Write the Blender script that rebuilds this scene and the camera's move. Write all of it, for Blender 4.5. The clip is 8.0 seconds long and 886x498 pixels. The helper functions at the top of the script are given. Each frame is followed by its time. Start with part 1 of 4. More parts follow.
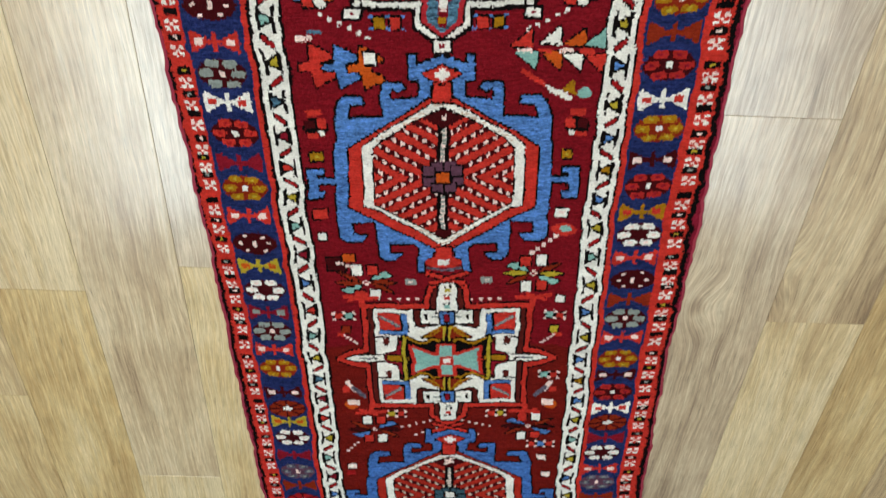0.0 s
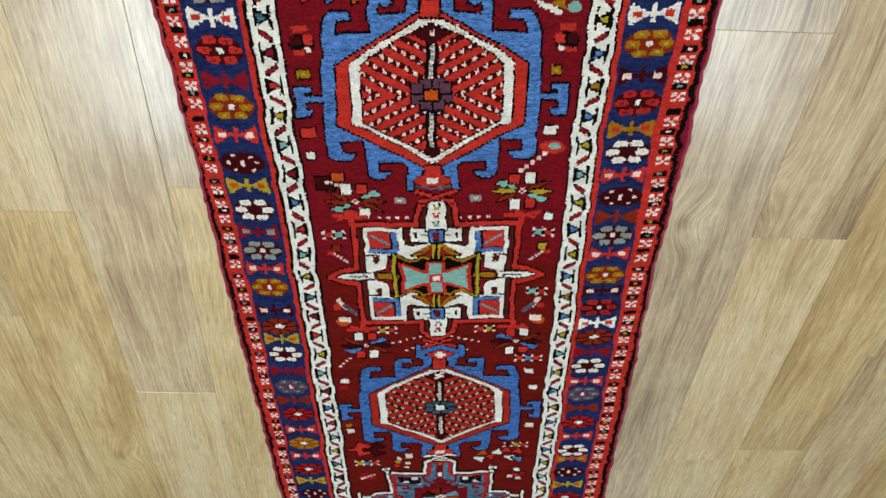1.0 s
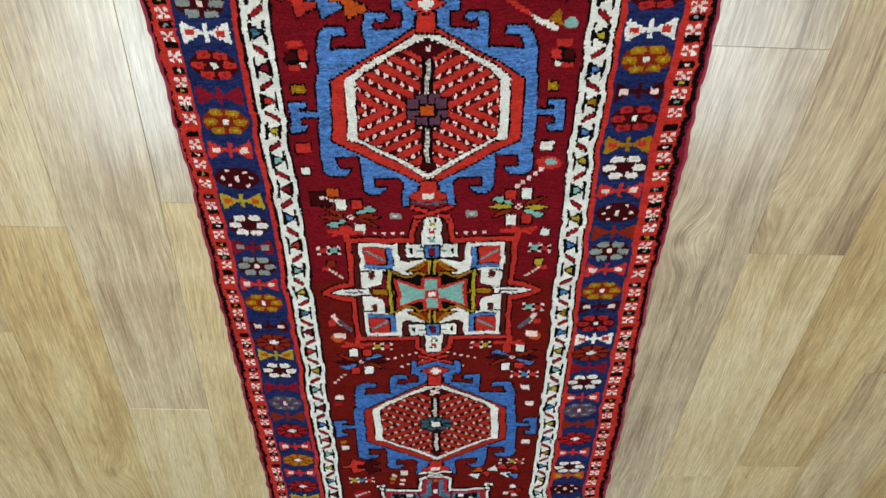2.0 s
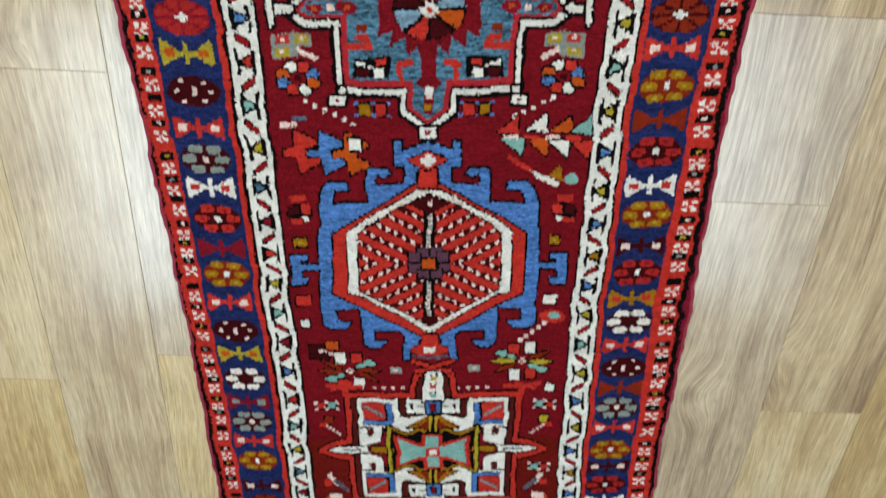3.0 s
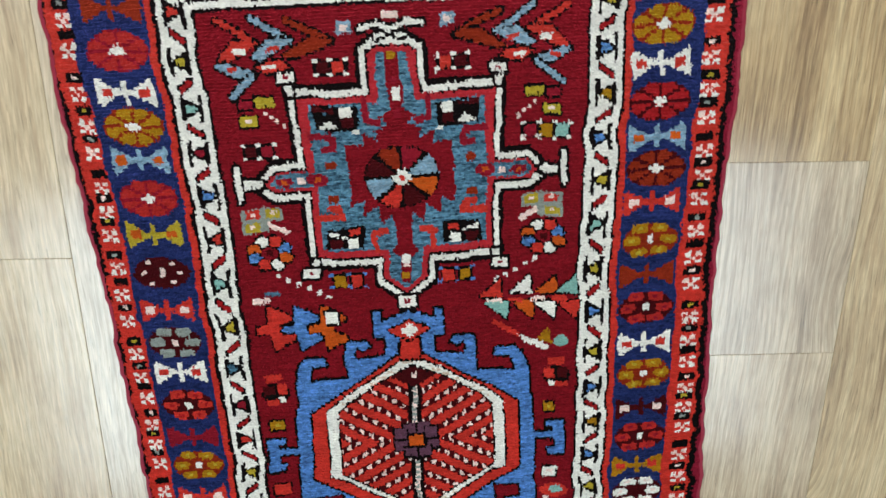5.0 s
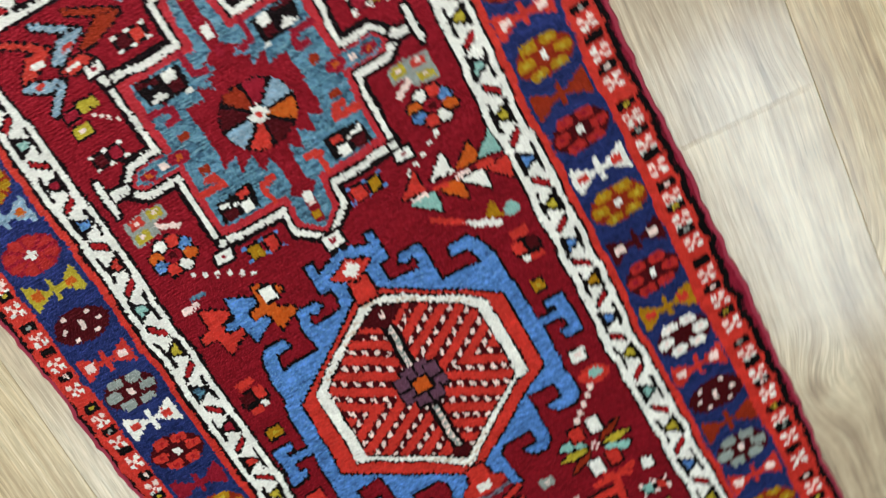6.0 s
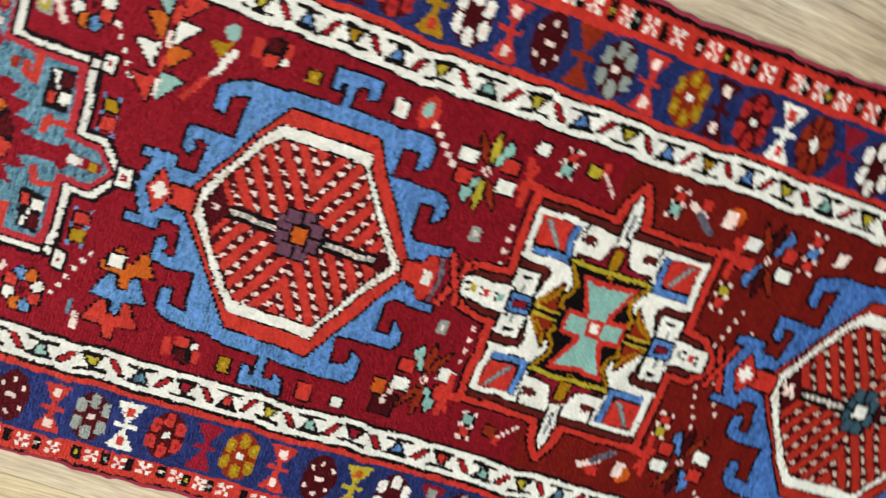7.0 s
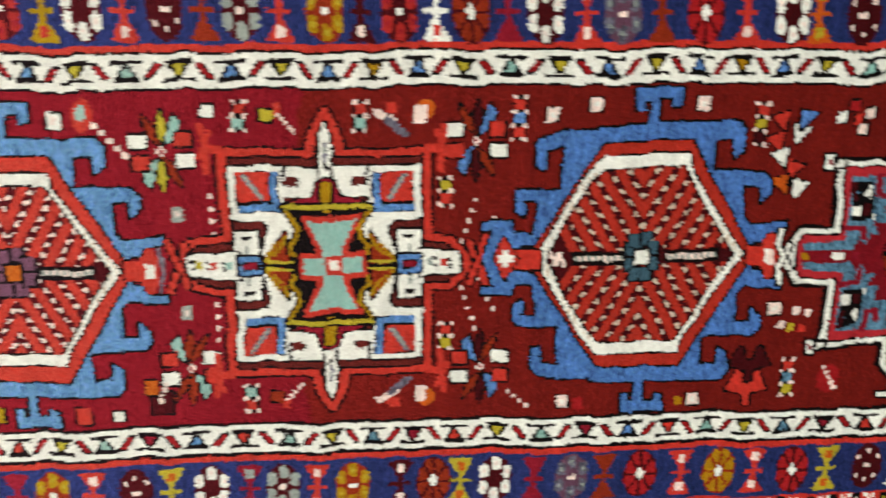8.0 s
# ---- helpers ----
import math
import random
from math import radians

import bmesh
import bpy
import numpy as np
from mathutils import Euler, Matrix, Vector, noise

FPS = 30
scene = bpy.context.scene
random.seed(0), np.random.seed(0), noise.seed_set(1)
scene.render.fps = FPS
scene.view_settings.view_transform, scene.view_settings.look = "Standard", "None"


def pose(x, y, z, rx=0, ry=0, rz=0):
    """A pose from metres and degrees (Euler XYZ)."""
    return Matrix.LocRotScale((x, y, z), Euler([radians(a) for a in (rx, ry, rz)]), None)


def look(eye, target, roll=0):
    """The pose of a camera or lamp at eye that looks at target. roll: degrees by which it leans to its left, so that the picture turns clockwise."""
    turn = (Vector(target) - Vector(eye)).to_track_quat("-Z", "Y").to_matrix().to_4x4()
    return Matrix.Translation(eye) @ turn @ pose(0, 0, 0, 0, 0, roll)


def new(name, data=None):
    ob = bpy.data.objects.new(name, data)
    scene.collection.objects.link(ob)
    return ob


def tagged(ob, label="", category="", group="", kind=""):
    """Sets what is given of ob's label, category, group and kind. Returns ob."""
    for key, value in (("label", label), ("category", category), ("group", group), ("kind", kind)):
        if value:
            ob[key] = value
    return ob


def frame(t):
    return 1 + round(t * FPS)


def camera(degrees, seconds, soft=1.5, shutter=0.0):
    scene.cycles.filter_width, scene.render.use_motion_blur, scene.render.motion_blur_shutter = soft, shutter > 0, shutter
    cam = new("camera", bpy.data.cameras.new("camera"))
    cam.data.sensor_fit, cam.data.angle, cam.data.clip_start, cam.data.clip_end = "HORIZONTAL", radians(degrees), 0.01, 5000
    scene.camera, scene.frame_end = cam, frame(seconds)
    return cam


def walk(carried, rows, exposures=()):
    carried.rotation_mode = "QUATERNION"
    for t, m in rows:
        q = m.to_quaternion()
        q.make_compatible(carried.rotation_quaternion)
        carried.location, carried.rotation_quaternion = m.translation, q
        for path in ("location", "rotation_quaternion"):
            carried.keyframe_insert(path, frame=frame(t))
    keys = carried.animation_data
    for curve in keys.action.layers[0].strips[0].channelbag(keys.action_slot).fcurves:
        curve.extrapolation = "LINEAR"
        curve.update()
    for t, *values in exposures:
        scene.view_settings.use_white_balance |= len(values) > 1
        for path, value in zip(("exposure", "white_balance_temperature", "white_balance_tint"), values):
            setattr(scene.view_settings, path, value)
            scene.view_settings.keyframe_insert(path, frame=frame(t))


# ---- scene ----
cam = camera(56.6, 8.0, soft=1.4, shutter=0.3)
PATH = [
    (0, (0.0070, 0.6680, 1.0440), (-0.0073, -0.7900, -0.8500), -180.00),
    (0.2, (0.0044, 0.6687, 1.0446), (-0.0037, -0.8811, -0.8500), -180.21),
    (0.5, (0.0060, 0.6720, 1.0460), (0.0073, -1.0016, -0.8500), -180.60),
    (0.7, (0.0043, 0.6718, 1.0467), (0.0221, -1.0569, -0.8500), -181.09),
    (1, (0.0050, 0.6710, 1.0490), (0.0246, -1.1146, -0.8500), -181.30),
    (1.2, (0.0011, 0.6686, 1.0491), (0.0387, -1.1205, -0.8500), -181.77),
    (2.3, (0.0067, 0.6686, 1.0348), (0.0378, -0.9674, -0.8500), -181.55),
    (2.5, (0.0080, 0.6640, 1.0350), (0.0372, -0.8708, -0.8500), -181.50),
    (2.7, (0.0058, 0.6643, 1.0279), (0.0377, -0.7423, -0.8500), -181.68),
    (3, (0.0110, 0.6600, 1.0190), (0.0297, -0.5050, -0.8500), -181.20),
    (3.2, (0.0046, 0.6635, 1.0118), (0.0296, -0.3846, -0.8500), -181.69),
    (3.5, (0.0030, 0.6650, 1.0080), (0.0247, -0.2367, -0.8500), -181.90),
    (3.8, (-0.0002, 0.6632, 1.0042), (0.0290, -0.1194, -0.8500), -182.67),
    (4, (-0.0020, 0.6720, 1.0000), (0.0250, -0.0823, -0.8500), -182.80),
    (4.2, (-0.0019, 0.6751, 0.9984), (0.0261, -0.0556, -0.8500), -183.04),
    (5.3, (0.0580, 0.5899, 0.9537), (0.0989, -0.0529, -0.8500), -190.80),
    (5.5, (0.1020, 0.5420, 0.9450), (0.1029, -0.0280, -0.8500), -191.30),
    (5.7, (0.1321, 0.5008, 0.9342), (0.1131, -0.0375, -0.8500), -194.52),
    (5.8, (0.1463, 0.4590, 0.9314), (0.0914, -0.0464, -0.8500), -194.54),
    (6, (0.1660, 0.3760, 0.9330), (0.0516, -0.0842, -0.8500), -195.90),
    (6.3, (0.1790, 0.2529, 0.9534), (-0.0085, -0.1829, -0.8500), -201.23),
    (6.5, (0.1890, 0.1800, 0.9610), (-0.0455, -0.2086, -0.8500), -200.80),
    (6.8, (0.2380, 0.0750, 0.9544), (-0.1146, -0.2556, -0.8500), -196.33),
    (7, (0.2500, -0.0080, 0.9660), (-0.1443, -0.3121, -0.8500), -198.31),
    (7.2, (0.2654, -0.0839, 0.9906), (-0.1946, -0.3657, -0.8500), -198.77),
    (7.5, (0.2810, -0.1890, 0.9940), (-0.2021, -0.3922, -0.8500), -197.20),
    (7.8, (0.2806, -0.3410, 0.9967), (-0.1895, -0.4911, -0.8500), -196.26),
    (8, (0.2580, -0.4480, 1.0050), (-0.1772, -0.5894, -0.8500), -198.41),
]
walk(cam, [(t, look(eye, target, roll)) for t, eye, target, roll in PATH],
     exposures=[(0, -0.05, 6550, 11), (4.2, -0.12, 6250, 10), (5.5, -0.03, 6250, 10), (6.0, 0.07, 6400, 9), (6.5, 0.1, 6700, 11), (7.0, 0.2, 6850, 12), (8.0, 0.21, 7250, 12)])

# ---- light: one room, lit by unseen ceiling panels; the walls close it ----
world = bpy.data.worlds.new("room_air")
scene.world = world
world.use_nodes = True
world.node_tree.nodes["Background"].inputs["Color"].default_value = (1.0, 0.95, 0.88, 1)
world.node_tree.nodes["Background"].inputs["Strength"].default_value = 0.03

CEILING = 2.55
FLOOR_Z = -0.009          # the rug's pile stands about 9 mm over the boards
ROOM = (-2.6, 2.6, -3.4, 2.6)


def area_lamp(name, x, y, turn, long, watts, colour):
    data = bpy.data.lights.new(name, "AREA")
    data.shape, data.size, data.size_y, data.energy, data.color = "RECTANGLE", long, 0.55, watts, colour
    ob = new(name, data)
    ob.matrix_world = pose(x, y, CEILING - 0.052, 0, 0, turn)
    return ob


# first two placed from the floor's glare; last two added for brightness, unseen
PANELS = [(-1.42, -1.08, 90, 1.5), (1.38, -1.05, 90, 1.5), (-0.95, 0.95, 0, 1.15), (0.95, 0.95, 0, 1.15)]
WATTS = [20.5, 14.6, 29.3, 20]
COOL, WARM = (0.52, 0.81, 1.0), (1.0, 0.985, 0.96)
for (px, py, turn, long), w in zip(PANELS, WATTS):
    area_lamp("assumed_panel_light", px, py, turn, long, w, COOL if py < 0 else WARM)


# ---- materials ----
def material(name, rough=0.8):
    m = bpy.data.materials.new(name)
    m.use_nodes = True
    b = m.node_tree.nodes["Principled BSDF"]
    b.inputs["Roughness"].default_value = rough
    return m, m.node_tree.nodes, m.node_tree.links, b


def ramp(nodes, stops):
    r = nodes.new("ShaderNodeValToRGB")
    while len(r.color_ramp.elements) < len(stops):
        r.color_ramp.elements.new(0.5)
    for e, (at, c) in zip(r.color_ramp.elements, stops):
        e.position, e.color = at, (*c, 1)
    return r


def mapped(nodes, links, scale, kind="Object"):
    tc = nodes.new("ShaderNodeTexCoord")
    mp = nodes.new("ShaderNodeMapping")
    mp.inputs["Scale"].default_value = scale
    links.new(tc.outputs[kind], mp.inputs["Vector"])
    return mp.outputs["Vector"]


def noise_node(nodes, links, vec, scale, detail=3.0, rough=0.55, distort=0.0):
    n = nodes.new("ShaderNodeTexNoise")
    n.inputs["Scale"].default_value, n.inputs["Detail"].default_value = scale, detail
    n.inputs["Roughness"].default_value, n.inputs["Distortion"].default_value = rough, distort
    links.new(vec, n.inputs["Vector"])
    return n.outputs["Fac"]


def math_node(nodes, links, op, a, b):
    n = nodes.new("ShaderNodeMath")
    n.operation = op
    for i, v in enumerate((a, b)):
        if isinstance(v, (int, float)):
            n.inputs[i].default_value = v
        else:
            links.new(v, n.inputs[i])
    return n.outputs[0]


def spread(nodes, links, fac, low, high):
    n = nodes.new("ShaderNodeMapRange")
    n.inputs["From Min"].default_value, n.inputs["From Max"].default_value = 0.25, 0.75
    n.inputs["To Min"].default_value, n.inputs["To Max"].default_value = low, high
    links.new(fac, n.inputs["Value"])
    return n.outputs[0]


def scaled_colour(nodes, links, colour, factor):
    n = nodes.new("ShaderNodeVectorMath")
    n.operation = "SCALE"
    links.new(colour, n.inputs[0])
    links.new(factor, n.inputs["Scale"])
    return n.outputs[0]


def wool():
    """Knotted wool: the knot's own dye, broken up by rows of tufts, with tufted relief."""
    m, nodes, links, b = material("wool_pile", 0.9)
    dye = nodes.new("ShaderNodeAttribute")
    dye.attribute_name = "dye"
    fine = noise_node(nodes, links, mapped(nodes, links, (420, 760, 300)), 1.0, 2.0, 0.6)
    tuft = noise_node(nodes, links, mapped(nodes, links, (150, 330, 200)), 1.0, 2.0, 0.6)
    broad = noise_node(nodes, links, mapped(nodes, links, (9, 45, 10)), 1.0, 3.0)
    patch = noise_node(nodes, links, mapped(nodes, links, (40, 70, 10)), 1.0, 2.0)
    f = math_node(nodes, links, "MULTIPLY", spread(nodes, links, fine, 0.72, 1.24), spread(nodes, links, tuft, 0.84, 1.14))
    f = math_node(nodes, links, "MULTIPLY", f, spread(nodes, links, broad, 0.86, 1.12))
    f = math_node(nodes, links, "MULTIPLY", f, spread(nodes, links, patch, 0.9, 1.08))
    links.new(scaled_colour(nodes, links, dye.outputs["Color"], f), b.inputs["Base Color"])
    bump = nodes.new("ShaderNodeBump")
    bump.inputs["Strength"].default_value, bump.inputs["Distance"].default_value = 0.7, 0.002
    links.new(math_node(nodes, links, "ADD", fine, tuft), bump.inputs["Height"])
    # the pile leans along the rug: against it the tips shine, along it the colour is deep
    geo = nodes.new("ShaderNodeNewGeometry")
    lean = nodes.new("ShaderNodeVectorMath")
    lean.inputs[1].default_value = (0, NAP, 0)
    links.new(geo.outputs["Normal"], lean.inputs[0])
    unit = nodes.new("ShaderNodeVectorMath")
    unit.operation = "NORMALIZE"
    links.new(lean.outputs[0], unit.inputs[0])
    links.new(unit.outputs[0], bump.inputs["Normal"])
    links.new(bump.outputs["Normal"], b.inputs["Normal"])
    tips = nodes.new("ShaderNodeVectorMath")
    tips.operation = "MULTIPLY_ADD"
    tips.inputs[1].default_value, tips.inputs[2].default_value = (5.5, 5.5, 5.5), (0.035, 0.018, 0.03)
    links.new(dye.outputs["Color"], tips.inputs[0])
    cap = nodes.new("ShaderNodeVectorMath")
    cap.operation = "MINIMUM"
    cap.inputs[1].default_value = (0.9, 0.9, 0.9)
    links.new(tips.outputs[0], cap.inputs[0])
    links.new(cap.outputs[0], b.inputs["Sheen Tint"])
    b.inputs["Sheen Weight"].default_value, b.inputs["Sheen Roughness"].default_value = 1.0, 0.42
    b.inputs["Specular IOR Level"].default_value = 0.02
    return m


def oak():
    """Pale oak-print laminate: long grain, cathedral figure, fine pores, satin lacquer. Each board its own tone, some
    greyed for glare.
    """
    m, nodes, links, b = material("oak_laminate", 0.3)
    info = nodes.new("ShaderNodeObjectInfo")
    tc = nodes.new("ShaderNodeTexCoord")
    shift = nodes.new("ShaderNodeCombineXYZ")
    links.new(math_node(nodes, links, "MULTIPLY", info.outputs["Random"], 37.0), shift.inputs["X"])
    links.new(math_node(nodes, links, "MULTIPLY", info.outputs["Random"], 91.0), shift.inputs["Y"])
    add = nodes.new("ShaderNodeVectorMath")
    links.new(tc.outputs["Object"], add.inputs[0])
    links.new(shift.outputs[0], add.inputs[1])

    def flat(scale):
        mp = nodes.new("ShaderNodeMapping")
        mp.inputs["Scale"].default_value = scale
        links.new(add.outputs[0], mp.inputs["Vector"])
        return mp.outputs["Vector"]

    # object colour: the board's tone, its saturation with glare mixed in, a knot's place
    board_tint = nodes.new("ShaderNodeSeparateColor")
    links.new(info.outputs["Color"], board_tint.inputs[0])

    # now and then a knot, with the grain flowing round it
    cells = nodes.new("ShaderNodeTexVoronoi")
    cells.inputs["Scale"].default_value = 1.0
    links.new(flat((3.4, 1.5, 1)), cells.inputs["Vector"])
    # a board may have one knot more, at a set place along it
    spot = nodes.new("ShaderNodeCombineXYZ")
    spot.inputs["X"].default_value = 0.08
    links.new(board_tint.outputs[2], spot.inputs["Y"])
    off = nodes.new("ShaderNodeVectorMath")
    off.operation = "SUBTRACT"
    links.new(tc.outputs["Object"], off.inputs[0])
    links.new(spot.outputs[0], off.inputs[1])
    squash = nodes.new("ShaderNodeVectorMath")
    squash.operation = "MULTIPLY"
    squash.inputs[1].default_value = (3.0, 2.0, 0.0)
    links.new(off.outputs[0], squash.inputs[0])
    far = nodes.new("ShaderNodeVectorMath")
    far.operation = "LENGTH"
    links.new(squash.outputs[0], far.inputs[0])
    reach = math_node(nodes, links, "MINIMUM", far.outputs["Value"], cells.outputs["Distance"])
    near, core = nodes.new("ShaderNodeMapRange"), nodes.new("ShaderNodeMapRange")
    for n, far, close in ((near, 0.2, 0.0), (core, 0.06, 0.012)):
        n.interpolation_type = "SMOOTHSTEP"
        n.inputs["From Min"].default_value, n.inputs["From Max"].default_value = far, close
        links.new(reach, n.inputs["Value"])
    # the grain wanders: everything below is drawn in bent coordinates
    sway = noise_node(nodes, links, flat((5.0, 1.7, 1)), 1.0, 1.5, 0.5, 0.4)
    small = noise_node(nodes, links, flat((38, 12, 1)), 1.0, 2.0)
    push = math_node(nodes, links, "ADD", math_node(nodes, links, "MULTIPLY", sway, 0.055), math_node(nodes, links, "MULTIPLY", small, 0.004))
    push = math_node(nodes, links, "ADD", push, math_node(nodes, links, "MULTIPLY", near.outputs[0], 0.03))
    bend = nodes.new("ShaderNodeCombineXYZ")
    links.new(push, bend.inputs["X"])
    bent = nodes.new("ShaderNodeVectorMath")
    links.new(add.outputs[0], bent.inputs[0])
    links.new(bend.outputs[0], bent.inputs[1])

    def stretched(scale):
        mp = nodes.new("ShaderNodeMapping")
        mp.inputs["Scale"].default_value = scale
        links.new(bent.outputs[0], mp.inputs["Vector"])
        return mp.outputs["Vector"]

    streak = noise_node(nodes, links, stretched((30, 1.5, 1)), 1.0, 3.0, 0.55, 0.5)
    lines = noise_node(nodes, links, stretched((210, 5.5, 1)), 1.0, 3.0, 0.65, 0.2)
    ticks = nodes.new("ShaderNodeMapRange")
    ticks.inputs["From Min"].default_value, ticks.inputs["From Max"].default_value = 0.62, 0.72
    ticks.inputs["To Min"].default_value, ticks.inputs["To Max"].default_value = 1.0, 0.6
    links.new(noise_node(nodes, links, stretched((520, 24, 1)), 1.0, 2.0, 0.5), ticks.inputs["Value"])
    grain = noise_node(nodes, links, stretched((330, 13, 1)), 1.0, 3.0, 0.65, 0.3)
    pores = noise_node(nodes, links, stretched((700, 34, 1)), 1.0, 2.0)
    fleck = noise_node(nodes, links, flat((120, 55, 1)), 1.0, 2.0)
    cloud = noise_node(nodes, links, flat((9, 3.4, 1)), 1.0, 3.0, 0.55, 0.6)
    lot = math_node(nodes, links, "FRACT", math_node(nodes, links, "MULTIPLY", info.outputs["Random"], 7.31), 0.0)
    # growth rings, plain on some boards and faint on others
    xyz = nodes.new("ShaderNodeSeparateXYZ")
    links.new(bent.outputs[0], xyz.inputs[0])
    rings = math_node(nodes, links, "SINE", math_node(nodes, links, "ADD", math_node(nodes, links, "MULTIPLY", xyz.outputs["X"], 560.0), math_node(nodes, links, "MULTIPLY", streak, 9.0)), 0.0)
    rings = math_node(nodes, links, "MULTIPLY", rings, math_node(nodes, links, "MULTIPLY", lot, 0.03))
    mix = math_node(nodes, links, "ADD", math_node(nodes, links, "MULTIPLY", cloud, 0.38), math_node(nodes, links, "MULTIPLY", streak, 0.4))
    mix = math_node(nodes, links, "ADD", mix, math_node(nodes, links, "MULTIPLY", lines, 0.4))
    mix = math_node(nodes, links, "ADD", mix, math_node(nodes, links, "MULTIPLY", fleck, 0.06))
    mix = math_node(nodes, links, "ADD", mix, rings)
    mix = math_node(nodes, links, "ADD", mix, math_node(nodes, links, "MULTIPLY", core.outputs[0], -0.11))
    mix = math_node(nodes, links, "ADD", mix, OAK_LIFT)
    tone = math_node(nodes, links, "MULTIPLY", math_node(nodes, links, "SUBTRACT", board_tint.outputs[0], 0.5), 0.17)
    mix = math_node(nodes, links, "ADD", mix, tone)
    r = ramp(nodes, OAK_STOPS)
    links.new(mix, r.inputs["Fac"])
    pale = nodes.new("ShaderNodeHueSaturation")
    links.new(r.outputs["Color"], pale.inputs["Color"])
    links.new(math_node(nodes, links, "ADD", math_node(nodes, links, "MULTIPLY", board_tint.outputs[1], 1.0), 0.0), pale.inputs["Saturation"])
    f = math_node(nodes, links, "MULTIPLY", spread(nodes, links, pores, 0.78, 1.15), spread(nodes, links, grain, 0.67, 1.21))
    f = math_node(nodes, links, "MULTIPLY", f, ticks.outputs[0])
    links.new(scaled_colour(nodes, links, pale.outputs["Color"], f), b.inputs["Base Color"])
    links.new(spread(nodes, links, grain, 0.36, 0.29), b.inputs["Roughness"])
    bump = nodes.new("ShaderNodeBump")
    bump.inputs["Strength"].default_value, bump.inputs["Distance"].default_value = 0.12, 0.0002
    links.new(math_node(nodes, links, "ADD", pores, grain), bump.inputs["Height"])
    links.new(bump.outputs["Normal"], b.inputs["Normal"])
    dimple = noise_node(nodes, links, flat((420, 110, 1)), 1.0, 2.0)
    emboss = nodes.new("ShaderNodeBump")
    emboss.inputs["Strength"].default_value, emboss.inputs["Distance"].default_value = 0.3, 0.0003
    links.new(math_node(nodes, links, "ADD", pores, dimple), emboss.inputs["Height"])
    links.new(emboss.outputs["Normal"], b.inputs["Coat Normal"])
    b.inputs["Specular IOR Level"].default_value = 0.36
    b.inputs["Coat Weight"].default_value, b.inputs["Coat Roughness"].default_value = 0.82, 0.15
    return m


def plaster(name, colour):
    m, nodes, links, b = material(name, 0.9)
    v = mapped(nodes, links, (1, 1, 1))
    r = ramp(nodes, [(0.3, [c * 0.94 for c in colour]), (0.7, colour)])
    links.new(noise_node(nodes, links, v, 3.0, 4.0), r.inputs["Fac"])
    links.new(r.outputs["Color"], b.inputs["Base Color"])
    bump = nodes.new("ShaderNodeBump")
    bump.inputs["Strength"].default_value, bump.inputs["Distance"].default_value = 0.2, 0.001
    links.new(noise_node(nodes, links, v, 180.0, 2.0), bump.inputs["Height"])
    links.new(bump.outputs["Normal"], b.inputs["Normal"])
    return m


def plain(name, colour, rough=0.6, glow=0.0):
    m, nodes, links, b = material(name, rough)
    b.inputs["Base Color"].default_value = (*colour, 1)
    if glow:
        b.inputs["Emission Color"].default_value = (1.0, 0.955, 0.88, 1)
        b.inputs["Emission Strength"].default_value = glow
    return m


NAP = 0.85
OAK_LIFT = -0.066
OAK_STOPS = [(0.32, (0.235, 0.154, 0.078)), (0.44, (0.418, 0.306, 0.162)), (0.55, (0.53, 0.422, 0.24)), (0.68, (0.61, 0.522, 0.338))]
WOOL, OAK = wool(), oak()
WALL, CEIL = plaster("wall_paint", (0.62, 0.58, 0.5)), plaster("ceiling_paint", (0.7, 0.68, 0.64))
UNDER, WHITE_METAL, DIFFUSER = plain("dark_underlay", (0.12, 0.085, 0.05), 0.9), plain("white_metal", (0.75, 0.75, 0.73), 0.4), plain("lamp_diffuser", (0.8, 0.8, 0.78), 0.5, 4.0)


# ---- mesh helpers ----
def box_mesh(bm, x0, x1, y0, y1, z0, z1, bevel=0.0):
    made = bmesh.ops.create_cube(bm, size=1.0, matrix=Matrix.Translation(((x0 + x1) / 2, (y0 + y1) / 2, (z0 + z1) / 2)) @ Matrix.Diagonal((x1 - x0, y1 - y0, z1 - z0, 1)))
    if bevel:
        edges = list({e for v in made["verts"] for e in v.link_edges})
        bmesh.ops.bevel(bm, geom=edges, offset=bevel, segments=1, affect="EDGES")


def part(name, bm, mat, parent=None, label=""):
    me = bpy.data.meshes.new(name)
    bm.to_mesh(me)
    bm.free()
    me.materials.append(mat)
    ob = new(name, me)
    ob.parent = parent
    return tagged(ob, label)


# ---- the room round it ----
X0, X1, Y0, Y1 = ROOM
for name, a in (("wall_north", (X0 - 0.4, X1 + 0.4, Y1, Y1 + 0.1)), ("wall_south", (X0 - 0.4, X1 + 0.4, Y0 - 0.1, Y0)),
                ("wall_west", (X0 - 0.4, X0, Y0, Y1)), ("wall_east", (X1, X1 + 0.4, Y0, Y1))):
    bm = bmesh.new()
    box_mesh(bm, *a, FLOOR_Z - 0.05, CEILING)
    tagged(part(name, bm, WALL), "plain cream painted wall closing the room", "wall", kind="structure")
bm = bmesh.new()
box_mesh(bm, X0 - 0.4, X1 + 0.4, Y0 - 0.1, Y1 + 0.1, CEILING, CEILING + 0.1)
tagged(part("ceiling", bm, CEIL), "plain off-white painted ceiling above the rug", "ceiling", kind="structure")


